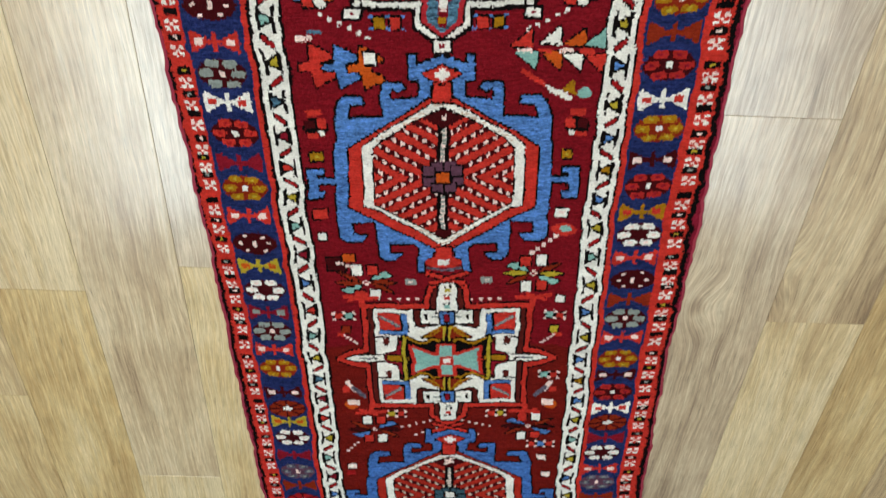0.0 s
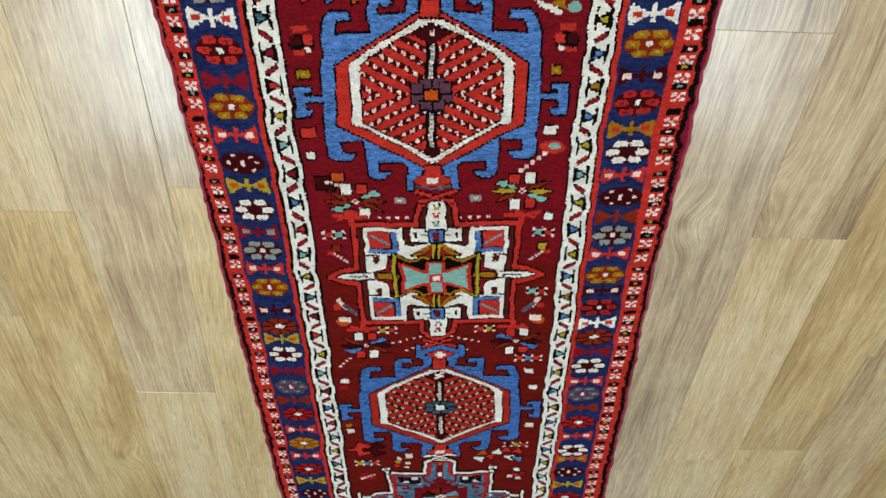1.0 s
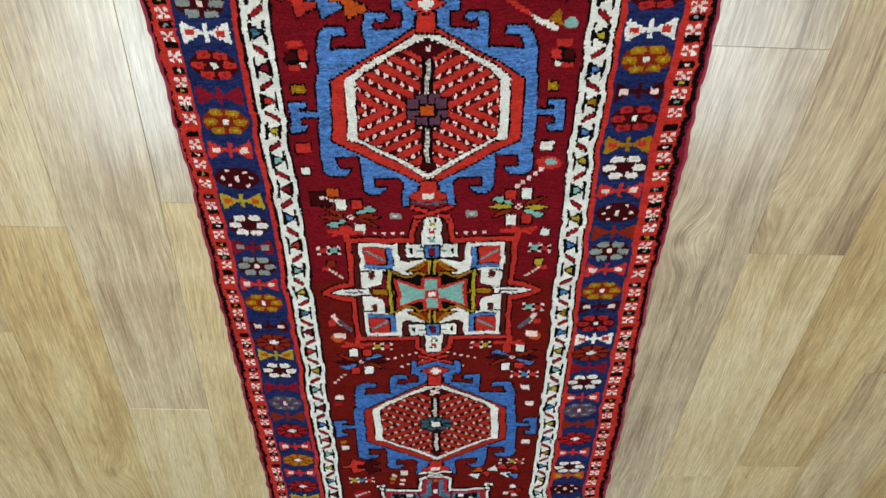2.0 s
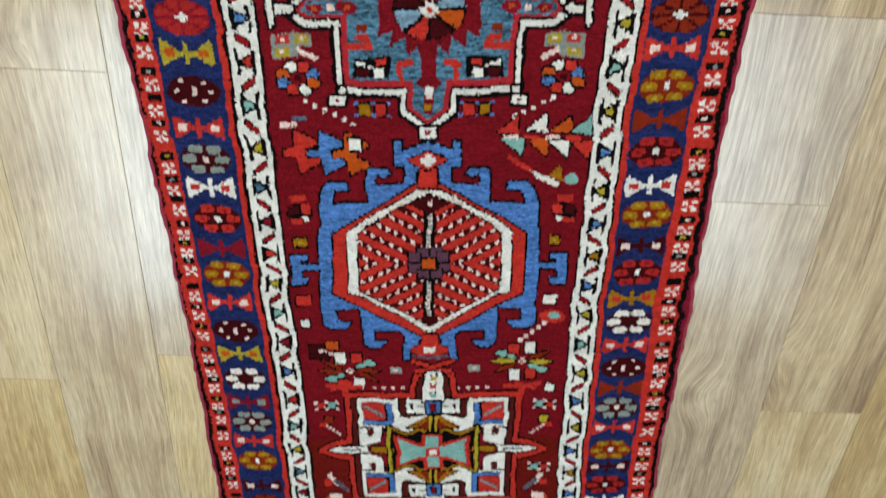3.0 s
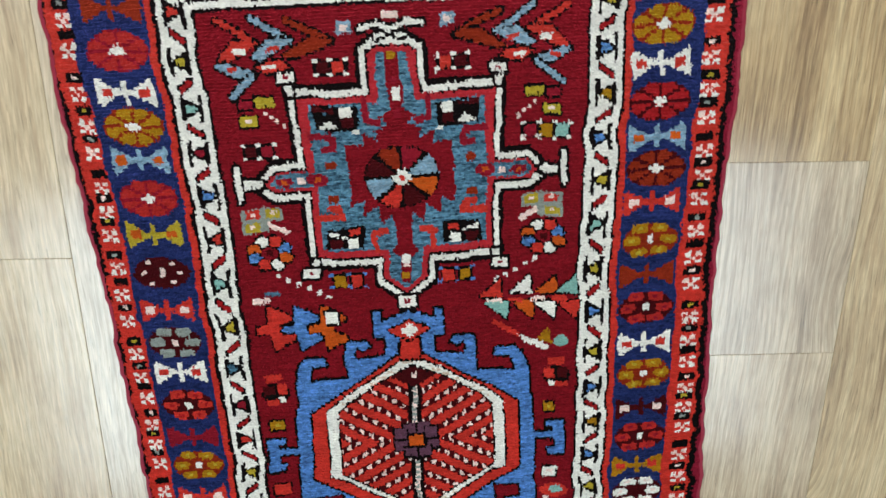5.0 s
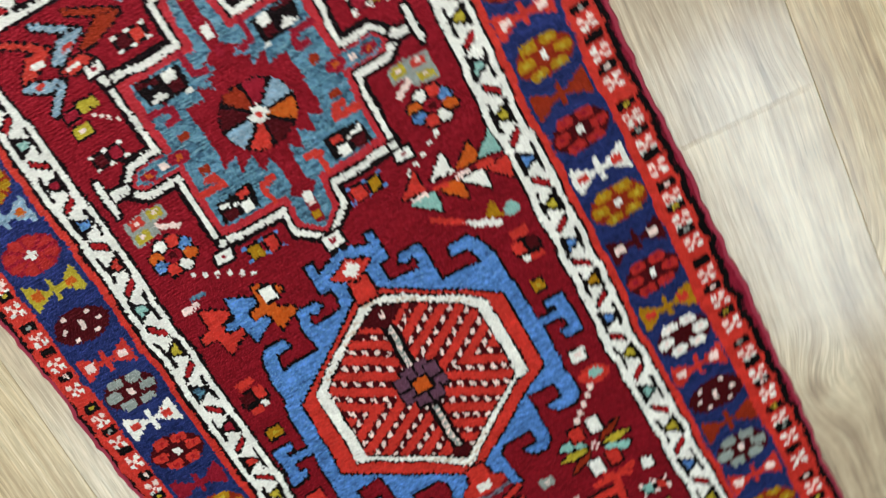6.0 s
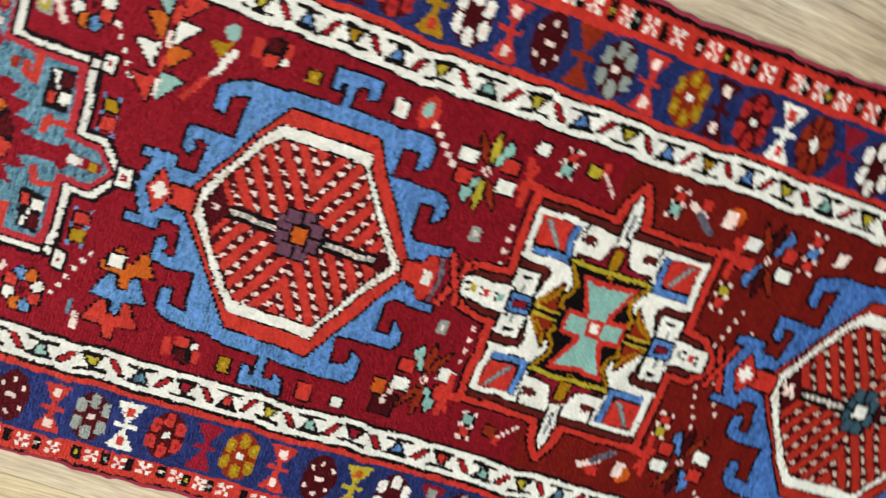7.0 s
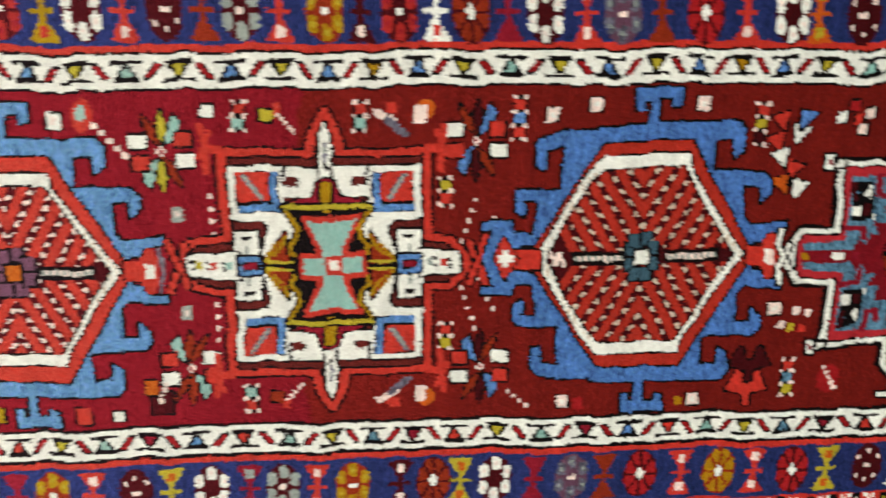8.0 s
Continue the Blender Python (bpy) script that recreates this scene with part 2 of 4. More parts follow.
def assumed_ceiling_light(long):
    lamp = new("assumed_ceiling_light")
    tagged(lamp, "assumed flat white rectangular ceiling light panel, out of view, switched on", "ceiling light", "ceiling lights")
    a = long / 2 + 0.045
    bm = bmesh.new()
    for sides in ((-a, a, 0.29, 0.32), (-a, a, -0.32, -0.29), (-a, 0.03 - a, -0.29, 0.29), (a - 0.03, a, -0.29, 0.29)):
        box_mesh(bm, *sides, -0.05, 0.0)
    part("frame", bm, WHITE_METAL, lamp)
    bm = bmesh.new()
    box_mesh(bm, 0.032 - a, a - 0.032, -0.288, 0.288, -0.046, -0.002)
    part("diffuser", bm, DIFFUSER, lamp, "glowing white diffuser")
    return lamp


for px, py, turn, long in PANELS:
    assumed_ceiling_light(long).matrix_basis = pose(px, py, CEILING, 0, 0, turn)

# ---- the rug: a chart of knots, drawn motif by motif in millimetres ----
DYES = {
    "black": (0.0042, 0.0034, 0.0034), "white": (0.8, 0.825, 0.785), "field": (0.162, 0.0066, 0.012), "brick": (0.128, 0.0085, 0.0065),
    "red": (0.5, 0.031, 0.0215), "maroon": (0.045, 0.003645, 0.005022), "blue": (0.069, 0.184, 0.49), "navy": (0.0138, 0.0235, 0.097),
    "teal": (0.0661, 0.1678, 0.2644), "aqua": (0.2058, 0.4475, 0.4117), "mustard": (0.3311, 0.1566, 0.00716), "yellow": (0.4117, 0.3311, 0.02685),
    "orange": (0.5012, 0.08055, 0.01074), "scarlet": (0.36, 0.02, 0.017), "rust": (0.2034, 0.02034, 0.007119), "purple": (0.09846, 0.04296, 0.07339), "rose": (0.8362, 0.678, 0.6328),
    "grey": (0.2417, 0.2954, 0.2775), "sky": (0.1879, 0.3401, 0.4743), "slate": (0.0895, 0.0895, 0.1253), "crimson": (0.2034, 0.008691, 0.01892), "berry": (0.4, 0.022, 0.03), "cherry": (0.3015, 0.01123, 0.01354),
    "cobalt": (0.05, 0.142, 0.42), "vermilion": (0.37, 0.0245, 0.015), "fawn": (0.58, 0.49, 0.39), "umber": (0.085, 0.0115, 0.0095), "petrol": (0.0356, 0.08644, 0.122), "selvedge": (0.1879, 0.01074, 0.02685)}
NAMES = list(DYES)
CODE = {n: i for i, n in enumerate(NAMES)}
KX, KY = 1.6, 2.05          # half a knot across and along the rug
RUG = (-384.0, 408.0, -1518.0, 752.0)
COLS, LINES = round((RUG[1] - RUG[0]) / KX), round((RUG[3] - RUG[2]) / KY)
rng = np.random.default_rng(5)


def wavy(t, seed, *waves):
    r = np.random.default_rng(seed)
    return sum(a * np.sin(t * 2 * math.pi / w + r.uniform(0, 6.28)) for a, w in waves)


gx = RUG[0] + KX * np.arange(COLS + 1)
gy = RUG[2] + KY * np.arange(LINES + 1)
CX, CY = np.meshgrid(gx, gy)
STATIONS = (-1500, -740, -390, -140, 70, 270, 400, 530, 750)


def EDGE_L(y):
    return 3 + np.interp(y, STATIONS, (1, 2, 3, 8, 6, 5, -1, -2, -2)) + wavy(y, 41, (1.2, 170), (0.9, 83), (0.7, 37), (0.5, 22), (0.5, 11))


def EDGE_R(y):
    return -3 + np.interp(y, STATIONS, (2, -1, -10, -4, -6, -6, 2, 9, 10)) + wavy(y, 42, (1.2, 180), (0.9, 77), (0.7, 41), (0.5, 26), (0.5, 12))


# the two long edges are not quite straight, and draw the border bands along with them
CX = CX + (1 - np.clip((CX - RUG[0]) / 60, 0, 1)) * EDGE_L(CY) + (1 - np.clip((RUG[1] - CX) / 60, 0, 1)) * EDGE_R(CY)
# the weaver's hand: lines wander a little, and the pattern steps from knot to knot
across = np.minimum(np.arange(COLS + 1) // 2 * 2 + 1, COLS)
upward = np.minimum(np.arange(LINES + 1) // 2 * 2 + 1, LINES)
WX = CX + wavy(CY, 1, (1.2, 310), (0.8, 97), (0.5, 41))
WY = CY + wavy(CX, 2, (1.5, 260), (0.6, 70))
WX = 0.45 * WX + 0.55 * WX[upward][:, across] + rng.normal(0, 0.3, CX.shape)
WY = 0.45 * WY + 0.55 * WY[upward][:, across] + rng.normal(0, 0.4, CX.shape)
chart = np.full(CX.shape, CODE["field"], np.int16)
region = np.zeros(CX.shape, np.int16)
REGIONS = ["field"]
INSIDE = {}            # a woven figure within a band or medallion: its number -> the number it sits in


def window(x0, x1, y0, y1, pad=6):
    c0, c1 = int((x0 - RUG[0]) / KX) - pad, int((x1 - RUG[0]) / KX) + pad
    r0, r1 = int((y0 - RUG[2]) / KY) - pad, int((y1 - RUG[2]) / KY) + pad
    return slice(max(r0, 0), max(r1, 0)), slice(max(c0, 0), max(c1, 0))


OUTLINE = 4.3          # the least width of a black outline, half of it covered by the shape


class Pen:
    """Draws in a motif's own axes: origin, scale, and sides mirrored by -1."""

    def __init__(self, x=0.0, y=0.0, sx=1.0, sy=1.0):
        self.x, self.y, self.sx, self.sy = x, y, sx, sy

    def at(self, x, y, sx=1.0, sy=1.0):
        return Pen(self.x + self.sx * x, self.y + self.sy * y, self.sx * sx, self.sy * sy)

    def place(self, pts):
        return [(self.x + self.sx * a, self.y + self.sy * b) for a, b in pts]

    def poly(self, pts, colour, edge=0.0):
        """A filled shape; with edge, a black outline of that width round it."""
        p = self.place(pts)
        xs, ys = [a for a, _ in p], [b for _, b in p]
        if edge:
            self.line([*pts, pts[0]], "black", max(2 * edge + 1.2, OUTLINE))
        w = window(min(xs), max(xs), min(ys), max(ys))
        X, Y = WX[w], WY[w]
        inside = np.zeros(X.shape, bool)
        for (ax, ay), (bx, by) in zip(p, [*p[1:], p[0]]):
            if ay != by:
                inside ^= ((ay > Y) != (by > Y)) & (X < (bx - ax) * (Y - ay) / (by - ay) + ax)
        chart[w][inside] = CODE[colour]
        return w, inside

    def line(self, pts, colour, width, edge=0.0):
        if edge:
            self.line(pts, "black", max(width, 3.3) + max(2 * edge + 1.0, OUTLINE))
        p = self.place(pts)
        for (ax, ay), (bx, by) in zip(p, p[1:]):
            w = window(min(ax, bx) - width, max(ax, bx) + width, min(ay, by) - width, max(ay, by) + width)
            X, Y = WX[w], WY[w]
            L = max((bx - ax) ** 2 + (by - ay) ** 2, 1e-6)
            t = np.clip(((X - ax) * (bx - ax) + (Y - ay) * (by - ay)) / L, 0, 1)
            dx, dy = np.abs(X - ax - t * (bx - ax)), np.abs(Y - ay - t * (by - ay))
            chart[w][np.hypot(dx, 0.8 * dy) <= max(width, 3.3) / 2] = CODE[colour]

    def box(self, x, y, w, h, colour, edge=0.0):
        w, h = max(w, 3.4 / abs(self.sx)), max(h, 4.2 / abs(self.sy))
        self.poly([(x - w / 2, y - h / 2), (x + w / 2, y - h / 2), (x + w / 2, y + h / 2), (x - w / 2, y + h / 2)], colour, edge)

    def oval(self, x, y, rx, ry, colour, edge=0.0, sides=20):
        self.poly([(x + rx * math.cos(k * 6.2832 / sides), y + ry * math.sin(k * 6.2832 / sides)) for k in range(sides)], colour, edge)

    def dots(self, a, b, n, colour="rose", size=4.5):
        for k in range(n):
            f = k / max(n - 1, 1)
            self.box(a[0] + (b[0] - a[0]) * f, a[1] + (b[1] - a[1]) * f, size, size, colour)

    def both(self):
        return (self, self.at(0, 0, -1, 1))


# bands on the two sides and two ends: how far each reaches beyond the field
LEFT, RIGHT, TOP, BOTTOM = -208.0, 219.0, 577.0, -1345.0
BANDS = [(4, "black"), (42, "white"), (47, "black"), (54.5, "red"), (129, "navy"), (160, "red"), (168, "black"), (999, "selvedge")]
BANDS_R = [(3, "black"), (42, "white"), (45, "black"), (53, "red"), (128, "navy"), (167, "red"), (176, "black"), (999, "selvedge")]


def spread_left(y):
    """How far the outer bands of one side have been pushed outwards along the rug."""
    return np.interp(y, (-600, -100, 100, 400, 530), (1, 2, 3, 7, 10))


def spread_right(y):
    return np.interp(y, (0, 250, 400, 530), (0, 3, 6, 10))


def bands():
    wl = np.interp(WY, STATIONS, (-1, -1, 2, 2, -1, 1, -2, -6, -6)) + wavy(WY, 11, (1.0, 150), (0.7, 63))
    wr = np.interp(WY, STATIONS, (5, 5, 1, -3, -1, 2, 6, 13, 13)) + wavy(WY, 12, (1.0, 160), (0.7, 61))
    dl, dr = LEFT + wl - WX, WX - RIGHT - wr
    de = np.maximum(WY - TOP + wavy(WX, 13, (1.5, 200)), BOTTOM - WY)
    side = np.where(WX < 0, dl, dr)
    out = np.maximum(side, de)
    out = out + np.clip((out - 150) / 12, 0, 1) * (wavy(WY, 15, (1.0, 43), (0.9, 29), (0.8, 17), (0.9, 9)) * np.where(WX < 0, 1, -1) + rng.normal(0, 0.7, out.shape))
    push = np.where(WX < 0, spread_left(WY) * np.interp(out, (54, 120, 148, 174), (0, 1, 0.9, 0.3)), spread_right(WY) * np.interp(out, (54, 110, 140, 170), (0, 1, 1, -0.3)))
    out = out - push * (side >= de)
    along = np.where(side >= de, WY, WX)
    for table, mask in ((BANDS, WX < 0), (BANDS_R, WX >= 0)):
        lower = 0.0
        for reach, colour in table:
            chart[mask & (out > lower) & (out <= reach)] = CODE[colour]
            lower = reach
    for k, (lo, hi, name) in enumerate(((0, 47.5, "guard_border"), (47.5, 129, "main_border"), (129, 164, "outer_border"), (164, 9999, "selvedge")), 1):
        region[(out > lo) & (out <= hi)] = k
        REGIONS.append(name)
    guard(out, along, side >= de)


def guard(out, along, is_side):
    """White guard stripe: a broad meander between two white lines, coloured wedges in its bends, red bars on its slopes."""
    step, lane_mid, tall = 56.5, 23.0, 11.2
    start = np.where(WX > 0, -384.0, -205.0)
    v = np.where(WX > 0, lane_mid - out, out - lane_mid)
    stray = along + 5 * np.sin(along / 71.0) - start
    k = np.floor(stray / step + 0.5)
    u = np.abs(stray - k * step)
    s = np.where(k % 2 == 0, 1.0, -1.0)
    lane = (np.abs(v) < tall + 1.4) & (out > 5) & (out < 41)
    vs = v * s
    pale = np.array([CODE[c] for c in ("blue", "yellow", "blue", "yellow", "aqua", "yellow", "blue", "mustard")])[(k % 8).astype(int)]
    deep = np.array([CODE[c] for c in ("blue", "crimson", "aqua", "yellow", "red", "crimson", "teal", "yellow", "aqua", "red")])[(k % 10).astype(int)]
    spot = np.where(WX > 0, pale, deep)
    black = (np.abs(vs - tall + 0.8) < 2.3) & (u < 15)
    black |= (np.abs(vs + tall - 0.8) < 2.2) & (u < 18)
    black |= (u < 8.0 + 0.55 * vs) & (vs > -8)
    slope = u - 28.25 + 0.75 * vs
    black |= (np.abs(slope) < 5.8) & (np.abs(v) < tall - 1) & (u > 17)
    chart[lane & black] = CODE["black"]
    wedge = lane & (u < 3.9 + 0.4 * vs) & (vs < 6.4) & (vs > -5)
    chart[wedge] = spot[wedge]
    chart[lane & (np.abs(slope) < 3.5) & (np.abs(v) < tall - 3.4) & (u > 17)] = CODE["cherry"]


def rosette(p, colour, eye="white", seam="maroon"):
    p.oval(0, 0, 38, 26, seam)
    for k in range(8):
        a = (k + 0.5) * math.pi / 4
        p.oval(24 * math.cos(a), 16 * math.sin(a), 13, 9.5, colour, sides=10)
    p.oval(0, 0, 26, 17, colour)
    for k in range(8):
        a = k * math.pi / 4
        p.line([(8 * math.cos(a), 6 * math.sin(a)), (34 * math.cos(a), 22 * math.sin(a))], seam, 2.2)
    p.box(0, 0, 18, 5, eye)
    p.box(0, 0, 6, 13, eye)
    p.box(0, 0, 11, 8, eye)


def six(p, colour, ground="maroon", eye="white", heart=""):
    p.oval(0, 0, 37, 25, ground)
    for x, y in ((-13, 17), (13, 17), (-24, 0), (24, 0), (-13, -17), (13, -17)):
        p.poly([(x - 10.5, y - 3), (x - 7, y - 6.5), (x + 7, y - 6.5), (x + 10.5, y - 3), (x + 10.5, y + 3), (x + 7, y + 6.5), (x - 7, y + 6.5), (x - 10.5, y + 3)], colour)
        if heart:
            p.box(x, y, 6.5, 4.2, heart)
    if eye:
        p.box(0, 0, 8, 11, eye)


def dotted(p, colour="maroon"):
    p.oval(0, 0, 38, 24, colour)
    p.box(0, 0, 7, 13, "rose")
    for x, y in ((-15, 15), (15, 15), (-24, 0), (24, 0), (-15, -15), (15, -15)):
        p.box(x, y, 7, 5, "rose")


def bow(p, colour, heart=""):
    for q in p.both():
        q.poly([(0, 3.5), (10, 4), (34, 19), (36, 12), (36, -12), (34, -19), (10, -4), (0, -3.5)], colour)
        if heart:
            q.box(23, 0, 13, 11, heart)
    p.box(0, 0, 6, 30, colour)


BORDER = {
    "r": lambda p: rosette(p, "cherry"), "m": lambda p: rosette(p, "mustard", seam="rust"), "k": lambda p: rosette(p, "rust", seam="maroon"),
    "s": lambda p: rosette(p, "scarlet", seam="crimson"), "R": lambda p: six(p, "red", "maroon", "white", "cherry"), "Q": lambda p: six(p, "scarlet", "maroon", "white", "crimson"), "M": lambda p: six(p, "mustard", "rust", "white", "yellow"),
    "G": lambda p: six(p, "grey", "maroon", "rose"), "W": lambda p: six(p, "white", "maroon", "", "rose"), "L": lambda p: six(p, "slate", "purple", "rose", "grey"),
    "d": lambda p: dotted(p), "w": lambda p: bow(p, "white", "red"), "y": lambda p: bow(p, "yellow", "orange"), "b": lambda p: bow(p, "sky", "orange"),
    "e": lambda p: bow(p, "red", "rose"), "f": lambda p: bow(p, "crimson"), "u": lambda p: bow(p, "rust"), "a": lambda p: bow(p, "crimson", "grey"), "o": lambda p: bow(p, "orange", "yellow"),
    "v": lambda p: bow(p, "maroon", "rose"), "t": lambda p: bow(p, "mustard", "red")}
LEFT_RUN = "u588 s541 w494 m454 b414 s366 y320 d269 e218 G172 w129 R79 f29 M-16 e-67 d-121 y-167 W-219 a-268 G-312 e-356 M-404 v-467 k-512 y-548 W-595 f-648 L-700 u-745 r-795 e-852 m-906 e-956 r-1011 y-1060 d-1119"
RIGHT_RUN = "e582 m537 w493 r448 b405 k365 e323 M272 u225 Q178 w127 M80 v28 Q-19 t-66 W-110 e-156 d-203 u-246 G-289 e-333 M-386 v-427 Q-473 w-516 k-558 f-602 W-647 e-697 L-741 u-789 r-843 e-895 W-952 o-986 d-1042 y-1097 r-1157"


def figure(is_bow, x, y):
    """One rosette or bow of the main border becomes a piece of its own."""
    REGIONS.append("bow_motif" if is_bow else "rosette")
    w, h = (36, 17) if is_bow else (38, 25)
    e = np.hypot((WX - x) / w, (WY - y) / h) if not is_bow else np.maximum(np.abs(WX - x) / w, np.abs(WY - y) / h)
    region[(e < 1) & (region == 2)] = len(REGIONS) - 1
    INSIDE[len(REGIONS) - 1] = 2


def main_border():
    for run, x in ((LEFT_RUN, -299.0), (RIGHT_RUN, 309.0)):
        low = 0
        for word in run.split():
            low = int(word[1:])
            cx = x - 0.7 * spread_left(low) if x < 0 else x + 1.1 * spread_right(low)
            figure(word[0] in "wybefuaovt", cx, low)
            BORDER[word[0]](Pen(cx, low, 0.92 if x < 0 else 0.98, 0.9))
        for i, y in enumerate(range(low - 48, -1400, -48)):
            BORDER["weRyMbrd"[i % 8]](Pen(x, y, 0.92, 0.9))
    for y in (664, -1432):
        for i, x in enumerate(range(-230, 250, 50)):
            BORDER["rwmbRedy"[i % 8]](Pen(x, y, 0.58, 1.3))


def outer_border():
    step = 37.0
    for x, w in ((-350.0, 1.0), (368.5, 1.25)):
        for i in range(57):
            y = 720 - i * step + wavy(i * step, 21, (5, 300), (4, 110))
            p = Pen(x - spread_left(y) if x < 0 else x + spread_right(y), y, w, 1.0)
            for a in (-1, 1):
                p.box(5.2 * a, 5.2, 6.5, 5.5, "rose" if (i + a) % 3 else "white")
                p.box(5.2 * a, -5.2, 6.5, 5.5, "white")
            p.box(0, 0, 5, 4, "rose")
            p.box(0, step / 2, 18, 11, "black")
            if i % 4 != 1:
                p.box(0, step / 2, 6, 4, ("grey", "white", "rose", "yellow")[i % 4])


def hexagon_medallion(p, ring, eye, hook="blue", rib="red", gap=23.5, wide=1.0):
    """Hooked blue hexagon with a red and white rim and a dotted red lattice inside."""
    for edge in (2.4, 0):
        for q in p.both():
            body = [(0, 130), (18, 134), (50, 131), (72, 128), (83, 100), (140, 98), (154, 100), (155, 58), (159, 56), (162, -10), (163, -84), (104, -83), (87, -124), (49, -123), (37, -134), (18, -140), (0, -130)]
            shapes = [body, [(138, 97), (155, 97), (151, 112), (147, 125), (138, 133), (113, 131), (110, 121), (132, 119)],
                      [(71, 126), (84, 99), (86, 130), (84, 152), (78, 156), (58, 156), (52, 147), (62, 143), (70, 147), (73, 140)],
                      [(18, 134), (14, 162), (28, 169), (19, 177), (0, 185), (0, 196), (15, 191), (36, 181), (35, 197), (45, 197), (46, 160), (32, 158), (31, 132)],
                      [(142, -80), (163, -80), (164, -112), (153, -121), (128, -120), (120, -108), (130, -108), (142, -106)],
                      [(87, -80), (105, -80), (103, -150), (92, -160), (78, -157), (66, -144), (86, -146)],
                      [(18, -126), (18, -151), (29, -156), (33, -181), (43, -181), (40, -150), (38, -130), (40, -124)],
                      [(158, -2), (188, -2), (188, 7), (178, 5), (178, 15), (203, 16), (204, -38), (182, -37), (180, -29), (191, -26), (191, -12), (158, -12)]]
            for s in shapes:
                if edge:
                    q.line([*s, s[0]], "black", 2 * edge + 1)
                else:
                    q.poly(s, hook)
    rim = [(0, 143), (-138, 49), (-143, -55), (0, -140), (141, -56), (140, 49)]
    p.poly(rim, rib, 2.0)

    def ringed(points):
        return [(x * wide + 1, y) for x, y in points] + [(1 - x * wide, y) for x, y in points[-2:0:-1]]

    p.poly(ringed([(0, 133), (-92, 74), (-119, 50), (-121, -54), (-104, -58), (-54, -88), (0, -127)]), "white", 1.6)
    # the slanting sides are woven in steps, with a darker knot between
    w, rimmed = p.poly(ringed([(0, 131), (-90, 73), (-100, 60), (-100, -56), (-54, -87), (0, -125)]), "white")
    step = (WY[w] - p.y) / 7.6
    chart[w][rimmed & (step - np.floor(step) < 0.24)] = CODE["fawn"]
    w, inside = p.poly(ringed([(0, 117), (-49, 91), (-88, 63), (-103, 47), (-105, -49), (-53, -78), (0, -113)]), "maroon", 1.4)
    X, Y = (WX[w] - p.x) / p.sx, (WY[w] - p.y) / p.sy
    q = (np.abs(Y) - 0.58 * np.abs(X)) / gap + 10.78
    f = q - np.floor(q)
    stripe = inside & (f < 0.56) & (np.abs(X) > 9) & (Y - 0.58 * np.abs(X) < 84)
    chart[w][stripe] = CODE[rib]
    run = np.abs(X) / (12.8 if ring == "purple" else 14.5) + np.floor(q) * 0.5
    chart[w][inside & (np.abs(f - 0.78) < 0.13) & (run - np.floor(run) < (0.47 if ring == "purple" else 0.43)) & (np.abs(X) > 10) & (Y < 88)] = CODE["rose" if ring == "purple" else "fawn"]
    p.box(1, 102, 7, 8, "rose")
    for y in (54, -62):
        p.box(0, y, 17, 68, "black")
        p.box(0, y, 6.6, 62, "rose")
        for k in range(8):
            p.box(0, y - 28 + 8 * k, 6, 2.2, "grey")
    low = 1.0 if ring == "purple" else 0.76
    for x, y in ((-9, 20), (10, 20), (-21, 12), (21, 12), (-22, -7), (22, -7), (-9, -18), (10, -18)):
        p.box(x, y * low, 16, 15 * low, ring, 1.6)
    p.box(0, 1, 20 * low ** 0.5, 18, eye, 2)
    if ring == "petrol":
        p.line([(-9, 98), (8, 102), (-8, 107), (6, 112)], "rose", 4.4)
    # head and foot
    p.box(0, 146, 24, 40, "red", 1.4)
    p.poly([(-27, 169), (0, 184), (27, 169), (0, 154)], "red", 1.4)
    p.box(0, 169, 21, 8, "white")
    p.box(0, 169, 9, 19, "white")
    p.box(0, -144, 24, 26, "red", 1.2)
    p.oval(0, -162, 30, 11, "red")
    p.box(0, -161, 18, 10, "white")
    p.line([(-26, -174), (0, -178), (26, -174)], "slate", 4.5)


